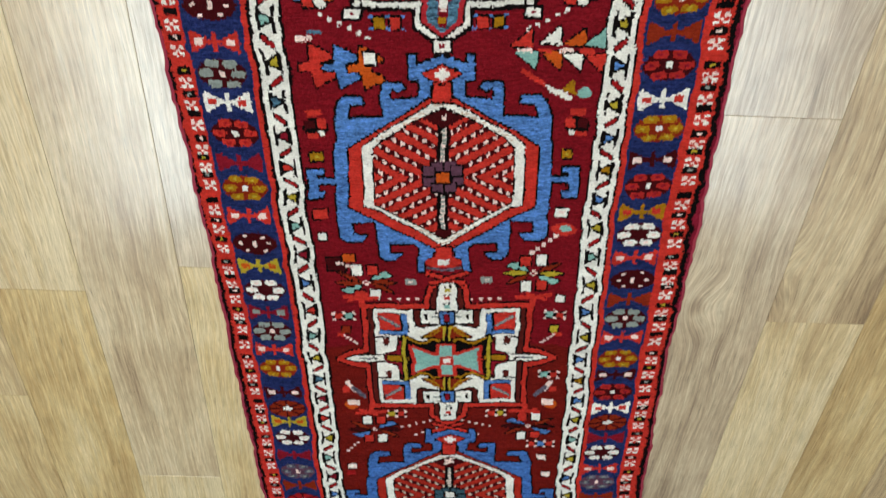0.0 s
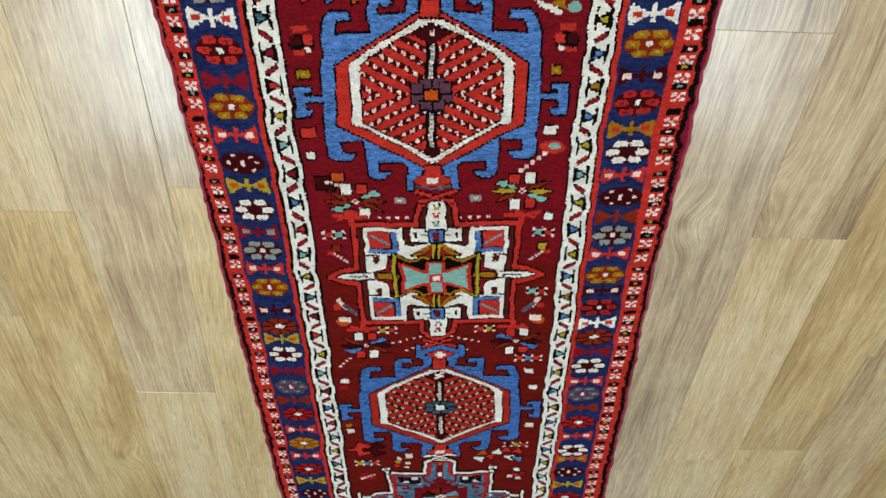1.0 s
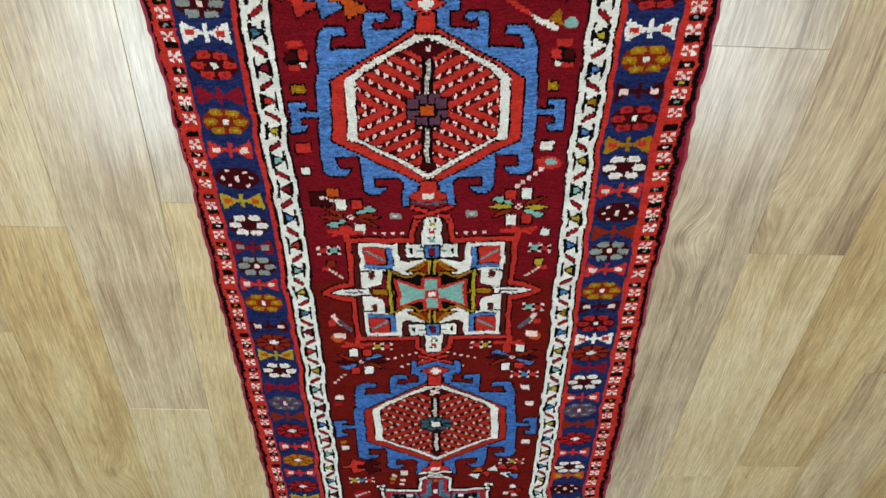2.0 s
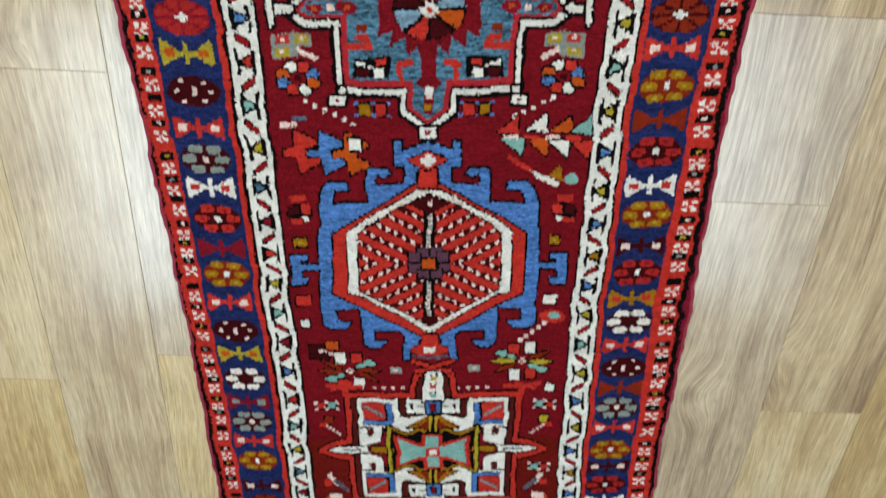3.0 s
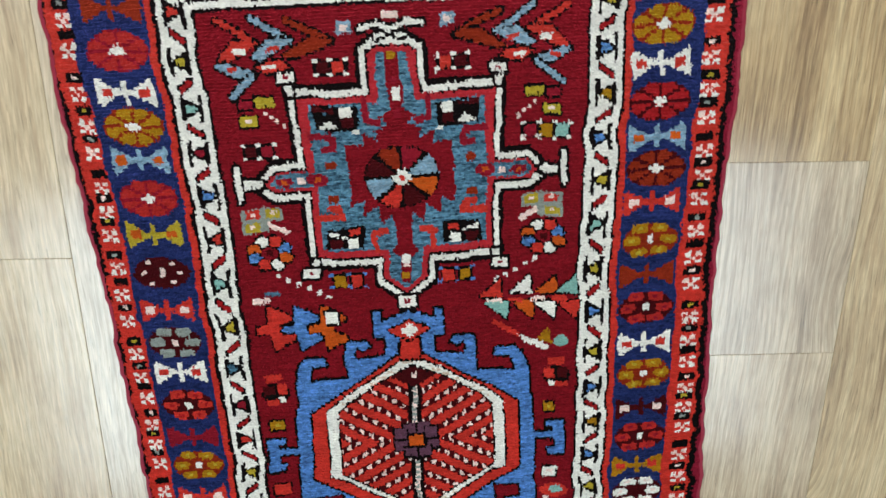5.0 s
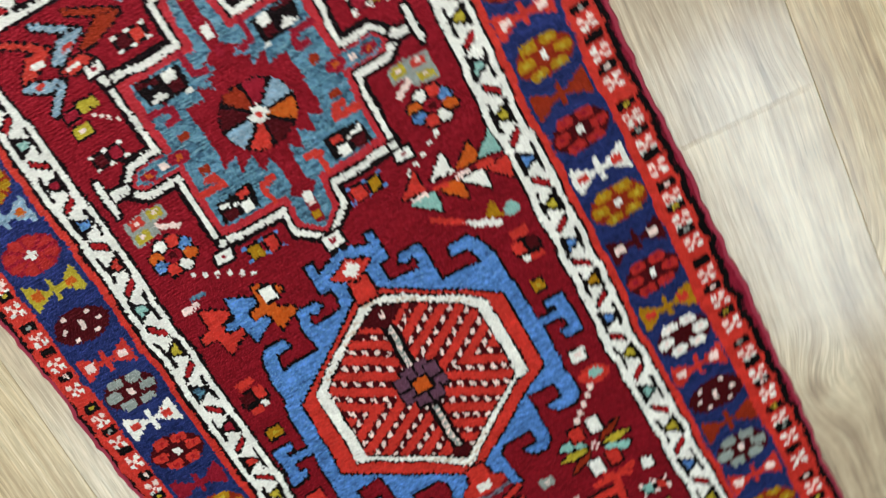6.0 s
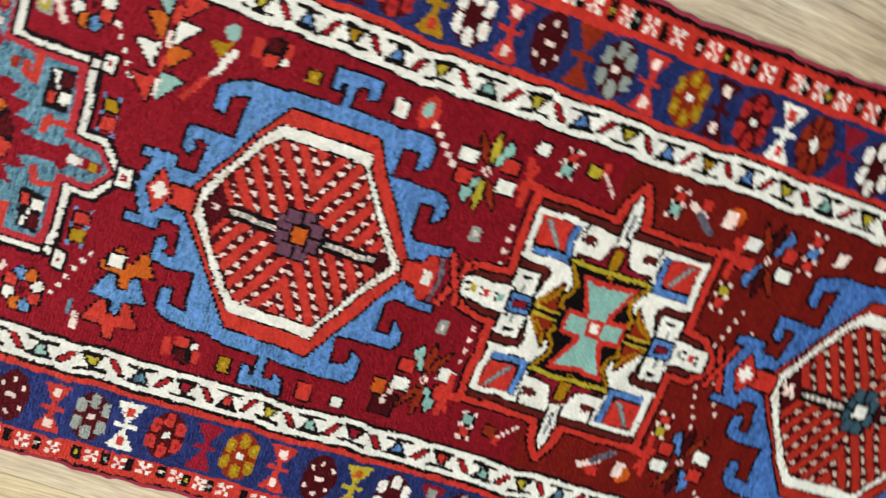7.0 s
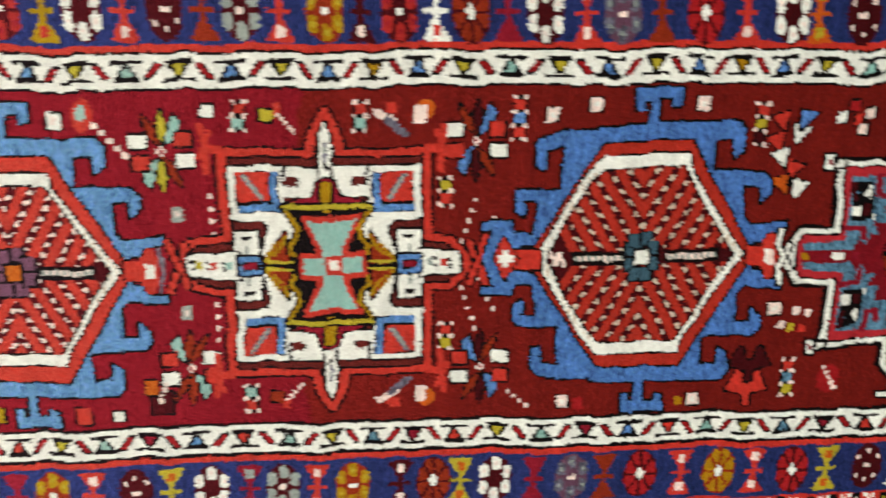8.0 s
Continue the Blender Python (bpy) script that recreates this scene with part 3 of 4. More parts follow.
def star_medallion(p):
    """White-lined stepped star with arms, slate-blue inside, a jagged crimson heart and a pinwheel flower."""
    half = [(0, 164), (18, 163), (34, 152), (34, 105), (123, 105), (118, 18), (154, 18), (175, -4), (157, -19), (116, -20), (115, -108), (33, -108), (33, -136), (0, -160)]
    ring = half + [(-x, y) for x, y in half[-2:0:-1]]
    p.line([*ring, ring[0]], "white", 7, 4.2)
    p.poly(ring, "berry")
    p.line([*ring, ring[0]], "black", 11.2)
    p.line([*ring, ring[0]], "white", 6.2)
    inner = [(0, 151), (18, 148), (22, 91), (104, 91), (104, 9), (150, 10), (160, -2), (150, -10), (103, -10), (102, -92), (21, -92), (20, -130), (0, -146)]
    p.poly(inner + [(-x, y) for x, y in inner[-2:0:-1]], "teal")
    for q in p.both():
        q.line([(122, 107), (124, 116)], "white", 8, 3.5)
        q.box(124, 123, 19, 11, "white", 3)
        q.box(124, 123, 7, 4, "crimson")
        q.line([(112, -107), (118, -118)], "white", 8, 3)
        q.box(119, -122, 20, 11, "white", 3)
        q.box(119, -122, 7, 4, "crimson")
        q.line([(172, -2), (196, -2)], "white", 7.5, 3)
        q.line([(198, 19), (198, -19)], "white", 6.6, 3)
    p.box(0, -165, 21, 15, "white", 3)
    p.box(0, -165, 7, 5, "crimson")
    # crown
    p.line([(-16, 167), (0, 174), (16, 167)], "white", 4.6, 2.4)
    p.line([(-36, 176), (-16, 182), (0, 175), (16, 182), (36, 179)], "white", 5, 2)
    p.box(0, 192, 20, 8, "rose")
    for q in p.both():
        # jagged heart, teeth towards the corners
        q.poly([(0, 150), (8, 150), (9, 96), (6, 84), (22, 74), (12, 66), (28, 58), (24, 46), (44, 56), (42, 40), (64, 42), (64, -36), (46, -28), (50, -50), (30, -36), (26, -60), (12, -44), (9, -84), (18, -96), (7, -104), (6, -138), (0, -138)], "field")
        q.line([(38, 94), (37, 70), (23, 68)], "crimson", 7)
        q.line([(104, 52), (79, 52), (77, 39), (90, 36)], "crimson", 7)
        q.line([(103, -49), (74, -48), (79, -37), (88, -37)], "red", 8)
        q.line([(36, -94), (37, -71), (22, -68)], "red", 7)
        q.poly([(46, 88), (100, 90), (96, 62), (72, 58), (47, 59)], "black")
        q.poly([(76, 88), (98, 88), (84, 80)], "teal")
        q.line([(76, 84), (97, 86)], "maroon", 5)
        q.box(60, 82, 14, 12, "white")
        q.poly([(72, 63), (94, 63), (80, 73)], "white")
        q.box(60, 68, 14, 11, "maroon")
        q.box(50, 58, 8, 5, "white")
        q.poly([(47, -60), (94, -64), (98, -90), (50, -90)], "black")
        q.poly([(70, -75), (92, -66), (92, -74)], "white")
        q.box(64, -82, 14, 13, "white")
        q.box(84, -83, 16, 11, "maroon")
        q.box(62, -67, 13, 8, "red")
        for x, y in ((85, 18), (85, -25)):
            q.box(x, y, 12, 9, "rust")
        q.oval(102, 0, 13, 8, "crimson")
        q.box(102, 0, 7, 5, "orange")
        q.oval(142, -1, 11, 6, "crimson")
        q.box(142, -1, 6, 4, "orange")
        q.box(122, -1, 8, 7, "rose")
    for y, c in ((146, "mustard"), (118, "crimson"), (98, "white"), (78, "crimson"), (-112, "rose"), (-128, "mustard")):
        p.box(0, y, 9, 9, c)
        p.box(0, 104, 10, 12, "white")
    p.box(0, -106, 10, 10, "white")
    colours = ("sky", "crimson", "rust", "maroon", "sky", "red", "maroon", "orange")
    p.oval(0, 0, 46, 40, "black", 0, 16)
    for k, c in enumerate(colours):
        a = math.radians(22.5 + 45 * k)
        x, y = math.cos(a), math.sin(a)
        p.poly([(7 * x, 7 * y), (26 * x - 9 * y, 24 * y + 8 * x), (43 * x - 13 * y, 37 * y + 12 * x), (44 * x, 38 * y), (43 * x + 13 * y, 37 * y - 12 * x), (26 * x + 9 * y, 24 * y - 8 * x)], c)
    p.box(0, 0, 25, 8, "white")
    p.box(0, 0, 12, 19, "white")
    p.box(0, 0, 7, 6, "red")


def lattice_medallion(p):
    """Small square medallion: red frame, white wings, combs and corner boxes, aqua cross in a yellow-lined heart."""
    frame_half = [(8, 184), (30, 166), (36, 134), (36, 124), (147, 124), (147, 19), (172, 15), (199, 0), (172, -15), (147, -17), (147, -124), (33, -124), (32, -150), (8, -172)]
    ring = frame_half + [(-x, y) for x, y in frame_half[::-1]]
    p.poly(ring, "umber")
    p.line([*ring, ring[0]], "red", 8, 2.4)
    for s in (1, -1):
        q = p.at(0, 0, 1, s)
        q.line([(-34, 196), (-10, 190), (10, 180), (28, 176)], "red", 6, 1)
        q.line([(34, 196), (10, 190), (-10, 180), (-28, 176)], "red", 6, 1)
    for k, q in enumerate((*p.both(), *p.at(0, 0, 1, -1).both())):
        q.line([(150, 126), (150, 142)], "red", 10)
        q.line([(122, 142), (160, 143), (180, 146)], "red", 6.5)
        q.line([(140, 150), (172, 136)], "red", 5)
    four = (*p.both(), *p.at(0, 0, 1, -1).both())
    # white wings from the corner boxes to the heart, eye boxes, corner boxes and combs, all of one piece
    wing = [(69, 117), (71, 56), (61, 46), (32, 35), (28, 42), (43, 52), (36, 59), (21, 63), (10, 73), (10, 83), (28, 79), (50, 73), (59, 80), (61, 117)]
    eye = [(10, 116), (46, 116), (46, 85), (10, 85)]
    corner = [(66, 53), (130, 53), (130, 116), (66, 116)]
    comb = [(91, 56), (91, 13), (108, 11), (113, -1), (129, -1), (129, 49), (109, 49), (107, 42), (114, 38), (114, 32), (105, 32), (105, 56)]
    for edge in (2.0, 0):
        for q in four:
            for shape in (wing, eye, corner, comb):
                q.poly(shape, "white", edge)
    for q in four:
        q.box(110, 41, 11, 15, "umber")
        q.box(37, 99, 5, 13, "black")
        q.box(21, 101, 13, 3, "grey")
        # corner boxes: blue on the inner sides, red with a grey slash
        q.poly([(70, 57), (123, 57), (123, 108), (70, 108)], "black")
        q.poly([(71, 58), (122, 58), (122, 66), (80, 66), (80, 107), (71, 107)], "blue")
        q.poly([(84, 69), (122, 69), (122, 107), (84, 107)], "red")
        q.line([(88, 78), (118, 98)], "slate", 6)
        q.line([(88, 78), (118, 98)], "grey", 3)
    for q in p.both():
        q.poly([(114, 8), (128, 7), (150, 8), (168, 7), (186, 0), (168, -7), (150, -8), (128, -7), (114, -8)], "white", 2.0)
        q.line([(134, 2), (148, -2), (160, 1)], "slate", 2.6)
        q.line([(126, -3), (134, 2)], "black", 2.2)
        q.box(150, 0, 6, 4, "grey")
    for s, tip in ((1, 176), (-1, 164)):
        q = p.at(0, 0, 1, s)
        q.poly([(-18, 112), (-16, tip - 22), (-14, tip - 3), (-8, tip), (8, tip), (14, tip - 3), (16, tip - 22), (18, 112)], "white", 2.2)
        for k, c in enumerate(("aqua", "red", "yellow") if s > 0 else ("grey", "red")):
            for x in (-4.5, 4.5):
                q.box(x, 131 + 19 * k, 4, 5, "black")
            q.box(0, 124 + 19 * k, 10, 8, c)
        q.box(0, 99, 25, 27, "blue", 2.2)
        q.box(0, 99, 8, 16, "crimson", 0.4)
    heart = [(-76, 55), (-66, 49), (-50, 40), (-34, 42), (-30, 56), (30, 56), (34, 42), (50, 40), (66, 49), (76, 55)]
    p.poly(heart + [(x, -y) for x, y in heart[::-1]], "black", 1)
    for s in (1, -1):
        q = p.at(0, 0, 1, s)
        # fan of mustard and maroon stripes
        q.poly([(-46, 52), (46, 52), (26, 66), (10, 80), (-10, 80), (-26, 66)], "rust", 1.2)
        for w in p.at(0, 0, 1, s).both():
            w.line([(40, 52), (24, 59), (14, 70)], "mustard", 3.6)
            w.line([(28, 46), (14, 54)], "rust", 4.5)
            w.line([(30, 64), (14, 76), (4, 79)], "mustard", 3.4)
            w.line([(5, 50), (5, 78)], "yellow", 4.2)
        q.line([(0, 46), (0, 78)], "black", 4.6)
        for w in q.both():
            w.line([(76, 54), (64, 46), (50, 37), (36, 39), (26, 49), (14, 45)], "mustard", 4.2, 1)
    for q in p.both():
        q.poly([(81, 52), (88, 34), (91, 16), (110, 11), (115, 0), (110, -11), (91, -16), (88, -34), (81, -52)], "crimson", 1.0)
        q.line([(76, 0), (104, 0)], "mustard", 11, 1)
        q.line([(78, 52), (78, -52)], "yellow", 6.2, 2.0)
    for colour, g in (("red", 7.5), ("aqua", 0.0)):
        p.poly([(-61 - g, 27 + g), (-57 - g, -4), (-61 - g, -35 - g), (-24, -16 - g), (24, -16 - g), (61 + g, -35 - g), (57 + g, -4), (61 + g, 27 + g), (24, 9 + g), (-24, 9 + g)], colour)
        p.box(0, -4, 22 + 1.8 * g, 74 + 1.2 * g, colour)
    p.box(0, -4, 25, 22, "red")
    p.box(0, -4, 15, 13, "rose")
    p.box(0, -4, 10, 9, "white")


# small filling motifs
def speck(p, colour, core="", w=14, h=14, edge=1.6):
    p.box(0, 0, w, h, colour, edge)
    if core:
        p.box(0, 0, w * 0.4, h * 0.4, core)


def blossom(p, colours, heart="rose", r=17.0):
    """Eight-petalled little flower of coloured blocks on the diagonals."""
    for k, c in enumerate(colours):
        a = math.radians(22.5 + 360 / len(colours) * k)
        p.oval(r * 1.25 * math.cos(a), r * math.sin(a), r * 0.52, r * 0.42, c, 1.0, 8)
    p.box(0, 0, 9, 7, heart)


def sprig(p, a, b):
    """A flower with four blocks and six leaves, the same turned half round."""
    for s in (1, -1):
        q = p.at(0, 0, s, s)
        q.poly([(6, 2), (22, -3), (44, -22), (34, -20), (16, -12)], "rust", 1)
        q.poly([(8, 4), (30, 6), (50, 0), (34, -5), (14, -1)], b, 1)
        q.poly([(8, 5), (18, 20), (34, 22), (44, 14), (26, 9)], a, 1)
        q.box(13, 26, 17, 19, "red", 1)
        q.box(-13, 27, 17, 21, "white", 1)
    p.box(0, 0, 11, 5, "rose")
    p.box(0, 0, 5, 10, "rose")
    p.box(0, 0, 4, 4, "crimson")


def chips(p, colours, w=15, h=13):
    """A short row of blocks between dark bars, with white specks at their corners."""
    n = len(colours)
    p.box(0, 0, n * (w + 3) + 4, h - 1, "black")
    for k, c in enumerate(colours):
        p.box((k - (n - 1) / 2) * (w + 3), 0, w - 2, h, c, 1.2)
    for k in range(n + 1):
        for s in (1, -1):
            p.box((k - n / 2) * (w + 3), s * (h / 2 + 1.5), 6, 4.5, "white")


def column(p, colours):
    """Blocks in a row across the rug, a pair of white specks at each joint."""
    n = len(colours)
    for k, c in enumerate(colours):
        p.box((k - (n - 1) / 2) * 17, 0, 13, 12, c, 1.2)
    for k in range(n + 1):
        p.box((k - n / 2) * 17, 0, 5, 6, "black")
        for s in (1, -1):
            p.box((k - n / 2) * 17, s * 7, 5.5, 5.5, "rose")


def bird(p, colours):
    """Fish-shaped stacks of pointed blocks."""
    for k, c in enumerate(colours):
        q = p.at(k * 34, k * -2)
        q.poly([(-24, 4), (-9, 6), (-5, 32), (10, 25), (24, 16), (23, 10), (6, 5), (6, -5), (24, -12), (25, -18), (8, -25), (-3, -33), (-7, -6), (-24, -5)], c, 1.6)


def feather(p):
    """Nested chevrons of red, pale blue and rust strokes, with a second, shorter row behind."""
    for colour, a, b, c, heart in (("rust", (35, 34), (86, 11), (32, -3), ""), ("sky", (-4, 39), (39, 11), (-4, -3), "red"), ("red", (-43, 39), (0, 11), (-43, -5), "white")):
        p.line([a, b], colour, 5.5, 1.4)
        p.poly([(b[0] + 4, b[1] + 2), (b[0] - 26, b[1] + 4), (c[0] - 3, c[1] - 1), (c[0] + 8, c[1] - 5), (b[0] - 12, b[1] - 8)], colour, 1.4)
        if heart:
            p.box((b[0] + c[0]) / 2 + 2, (b[1] + c[1]) / 2, 14, 6, heart)
    p.poly([(-50, -11), (-38, -9), (-14, -18), (0, -22), (-12, -27), (-28, -26)], "sky", 1.4)
    p.line([(-8, -26), (-36, -48)], "sky", 6, 1.4)
    p.box(-30, -17, 12, 5, "red")
    p.poly([(-4, -13), (26, -8), (36, -18), (10, -24)], "red", 1.4)
    p.box(12, -16, 15, 6, "white")


def fillings():
    feather(Pen(-150, 528))
    feather(Pen(164, 528, -1))
    for x, y in ((-50, 553), (68, 557)):
        speck(Pen(x, y), "sky", "rose", 18, 13, 0)
    chips(Pen(-68, 509), ("maroon", "red"))
    chips(Pen(74, 508), ("red", "maroon"))
    for x, y, s in ((-165, 462, 1), (181, 458, -1)):
        p = Pen(x, y, s)
        p.box(-8, 8, 16, 10, "crimson", 1)
        p.box(14, 10, 22, 11, "yellow", 1)
        p.box(-6, -12, 20, 11, "yellow", 1)
        p.dots((14, -2), (34, -18), 4)
        p.box(-6, -12, 8, 4, "rose")
    chips(Pen(-163, 414), ("maroon", "crimson"))
    chips(Pen(181, 421), ("crimson", "mustard", "aqua"), 16, 15)
    for x, y, s in ((-170, 331, 1), (176, 331, -1)):
        p = Pen(x, y, s)
        p.box(0, 4, 50, 17, "grey")
        p.box(-9, -11, 32, 17, "grey")
        for a, b, c in ((-11, 4, "red"), (14, 4, "yellow"), (-13, -12, "yellow")):
            p.box(a, b, 18, 10.5, c, 0)
            p.box(a, b, 7, 4, "rose")
        p.line([(8, -10), (28, -20)], "rose", 6)
    for x, y in ((-166, 284), (177, 285)):
        blossom(Pen(x, y), ("blue", "red", "white", "orange", "blue", "red", "white", "orange"), "maroon", 16.5)
    Pen().dots((-158, 254), (-97, 220), 6, "white", 6)
    Pen().dots((166, 256), (118, 230), 5, "white", 6)
    for x in (-70, 67):
        p = Pen(x, 242, 1 if x < 0 else -1)
        p.box(-11, 0, 14, 15, "mustard", 2)
        p.box(10, 0, 14, 15, "red", 2)
        for a, b in ((-21, 9), (0, 9), (21, 9), (-21, -9), (0, -9), (21, -9)):
            p.box(a, b, 6, 4.2, "blue")
    # between the star and the first hexagon
    p = Pen(-178, 221)
    p.box(-4, 0, 22, 8, "rose")
    p.box(10, 8, 22, 7, "teal")
    bird(Pen(-172, 180), ("red", "blue", "orange"))
    Pen(-105, 188).box(8, 2, 16, 18, "white", 1)
    p = Pen(146, 200)
    for x, y, c in ((-34, 16, "red"), (4, 20, "white"), (38, 18, "orange"), (64, 18, "aqua"), (-28, -14, "aqua"), (6, -14, "orange"), (34, -16, "white"), (64, -16, "red")):
        s = 1 if y > 0 else -1
        p.poly([(x - 16, y - 10 * s), (x + 14, y - 12 * s), (x + 10, y + 14 * s)], c, 1.6)
    for k in range(4):
        p.box(-32 + 28 * k, 0, 20, 7, ("rose", "red")[k % 2])
    Pen().line([(112, 170), (142, 150)], "red", 6)
    Pen().poly([(140, 152), (186, 130), (180, 124), (150, 138)], "white")
    Pen().poly([(166, 140), (182, 158), (188, 134)], "mustard")
    Pen().oval(200, 138, 10, 8, "aqua")
    for x, s in ((-184, 1), (192, -1)):
        speck(Pen(x, 108), "red", "", 22, 11, 0)
        p = Pen(x, 86, s)
        p.oval(0, 0, 19, 15, "black")
        p.box(-8, 4, 14, 14, "maroon")
        p.box(10, 4, 13, 16, "red")
        p.box(-6, -14, 17, 8, "red")
        p.box(8, -12, 8, 8, "white")
    for x in (-186, 183):
        speck(Pen(x, 37), "mustard", "yellow", 19 if x < 0 else 14, 14, 1)
    speck(Pen(-189, -67), "red", "", 22, 17)
    speck(Pen(-191, -110), "white", "", 13, 14)
    speck(Pen(185, -67), "white", "rose", 20, 16, 1)
    Pen().oval(190, -99, 20, 12, "red")
    Pen().oval(192, -98, 9, 7, "aqua")
    Pen().dots((178, -114), (142, -146), 5, "rose", 7)
    sprig(Pen(-130, -206), "aqua", "rust")
    sprig(Pen(146, -189, -1), "aqua", "yellow")
    p = Pen(-165, -162)
    p.box(-10, -4, 30, 26, "maroon", 1)
    p.box(12, 8, 20, 14, "orange", 1)
    p.box(-6, -4, 7, 5, "rose")
    Pen().dots((-164, -166), (-150, -174), 3, "rose", 5)
    speck(Pen(-57, -204), "grey", "rose", 19, 13, 0)
    speck(Pen(70, -201), "grey", "rose", 19, 13, 0)
    for s in (1, -1):
        Pen().dots((s * 45, -242), (s * 92, -242), 4, "rose", 6)
        column(Pen(s * 94, -529), ("red", "yellow") if s > 0 else ("yellow", "red"))
    speck(Pen(194, -243), "white", "", 15, 14)
    # beside the small medallion
    for x, s in ((188, 1), (-172, -1)):
        column(Pen(x, -280), ("aqua", "red") if s > 0 else ("red", "aqua"))
        p = Pen(x, -312, s)
        p.box(0, 0, 14, 16, "yellow" if s > 0 else "rust", 1)
        p.box(8, -12, 15, 9, "red")
        p.dots((2, -14), (-18, -32), 5)
        column(Pen(x, -425), ("aqua", "red")) if s > 0 else None
        p = Pen(x, -458, s)
        p.line([(6, 14), (-6, -6)], "rose", 8)
        p.line([(-4, 0), (-22, -22)], "slate", 8)
        p.box(10, -4, 12, 14, "red")
        q = Pen(x, -497)
        q.oval(6 * s, -6, 12, 12, "orange")
        q.box(0, 0, 22, 15, "rose")
    sprig(Pen(157, -567, -1, 1), "blue", "maroon")
    sprig(Pen(-137, -574), "blue", "maroon")
    column(Pen(184, -619), ("red", "blue", "red"))
    for s in (1, -1):
        Pen().dots((s * 84, -566), (s * 30, -548), 5, "rose", 5)
        Pen().dots((s * 60, -590), (s * 18, -566), 4, "rose", 5)
    for x, y in ((190, -660), (201, -713), (201, -848), (-188, -684), (-192, -862)):
        speck(Pen(x, y), "rose", "white", 17, 15, 1)
    Pen().dots((-172, -612), (-192, -636), 4, "rose", 6)
    speck(Pen(-194, -842), "mustard", "", 13, 10, 0)
    speck(Pen(-192, -705), "cherry", "", 16, 14, 0)
    # between the second hexagon and the second star
    column(Pen(176, -925), ("maroon", "yellow", "red"))
    column(Pen(-163, -992), ("yellow", "teal", "red"))
    bird(Pen(-176, -936, 1, 0.9), ("red", "maroon"))
    p = Pen(125, -968)
    for x, y, c in ((56, 18, "red"), (40, -12, "white"), (30, 22, "red"), (10, 14, "white"), (-6, -8, "red"), (-24, 10, "orange"), (58, -18, "blue"), (-30, -16, "white")):
        s = 1 if y > 0 else -1
        p.poly([(x - 14, y - 8 * s), (x + 12, y - 10 * s), (x + 6, y + 12 * s)], c, 1.4)
    p = Pen(186, -1044)
    for x, y, c in ((0, 14, "white"), (-4, -8, "red"), (-16, -16, "rose"), (4, -22, "rose"), (14, 0, "cherry")):
        p.box(x, y, 13, 11, c, 1)
    speck(Pen(-66, -963), "rose", "white", 17, 17)
    p = Pen(-92, -990)
    for x, y, c in ((0, 0, "yellow"), (-2, -16, "red"), (22, -4, "rose"), (20, -20, "rose"), (4, 14, "rose")):
        p.box(x, y, 11, 10, c)
    p = Pen(-166, -1050)
    p.oval(0, 0, 20, 16, "cherry")
    p.dots((-12, -10), (16, 8), 5, "rose", 6)


def knot_chart():
    low = (WY < -352 + wavy(WX, 30, (3, 160), (2, 50))) & (chart == CODE["field"])
    chart[low] = CODE["brick"]
    bands()
    main_border()
    outer_border()
    fillings()
    spots = [("star_medallion", 3, 375, star_medallion, ()), ("hexagon_medallion", 0, 0, hexagon_medallion, ("purple", "orange")),
             ("lattice_medallion", 3.5, -382, lattice_medallion, ()), ("hexagon_medallion", 7, -780, hexagon_medallion, ("petrol", "white", "cobalt", "vermilion", 22.0, 1.04)),
             ("star_medallion", 5, -1143, star_medallion, ())]
    for k, (name, x, y, draw, extra) in enumerate(spots):
        p = Pen(x, y, *{-780: (1.05, 1.05), -382: (0.96, 1.0)}.get(y, (1, 1)))
        before = chart.copy()
        draw(p, *extra)
        REGIONS.append(name)
        here = (np.abs(WX - x) < 215) & (np.abs(WY - y) < 200)
        region[here & (region == 0) & (before != chart)] = len(REGIONS) - 1
        mine = len(REGIONS) - 1
        REGIONS.append("center_flower")
        region[(region == mine) & (np.hypot((WX - x) / p.sx, (WY - y) / p.sy) < (44 if "star" in name else 38))] = mine + 1
        INSIDE[mine + 1] = mine


knot_chart()
# tufts lean over the line into the next knot
for share, axis in ((0.07, 0), (0.04, 1)):
    chart = np.where(rng.random(chart.shape) < share, np.roll(chart, 1, axis), chart)


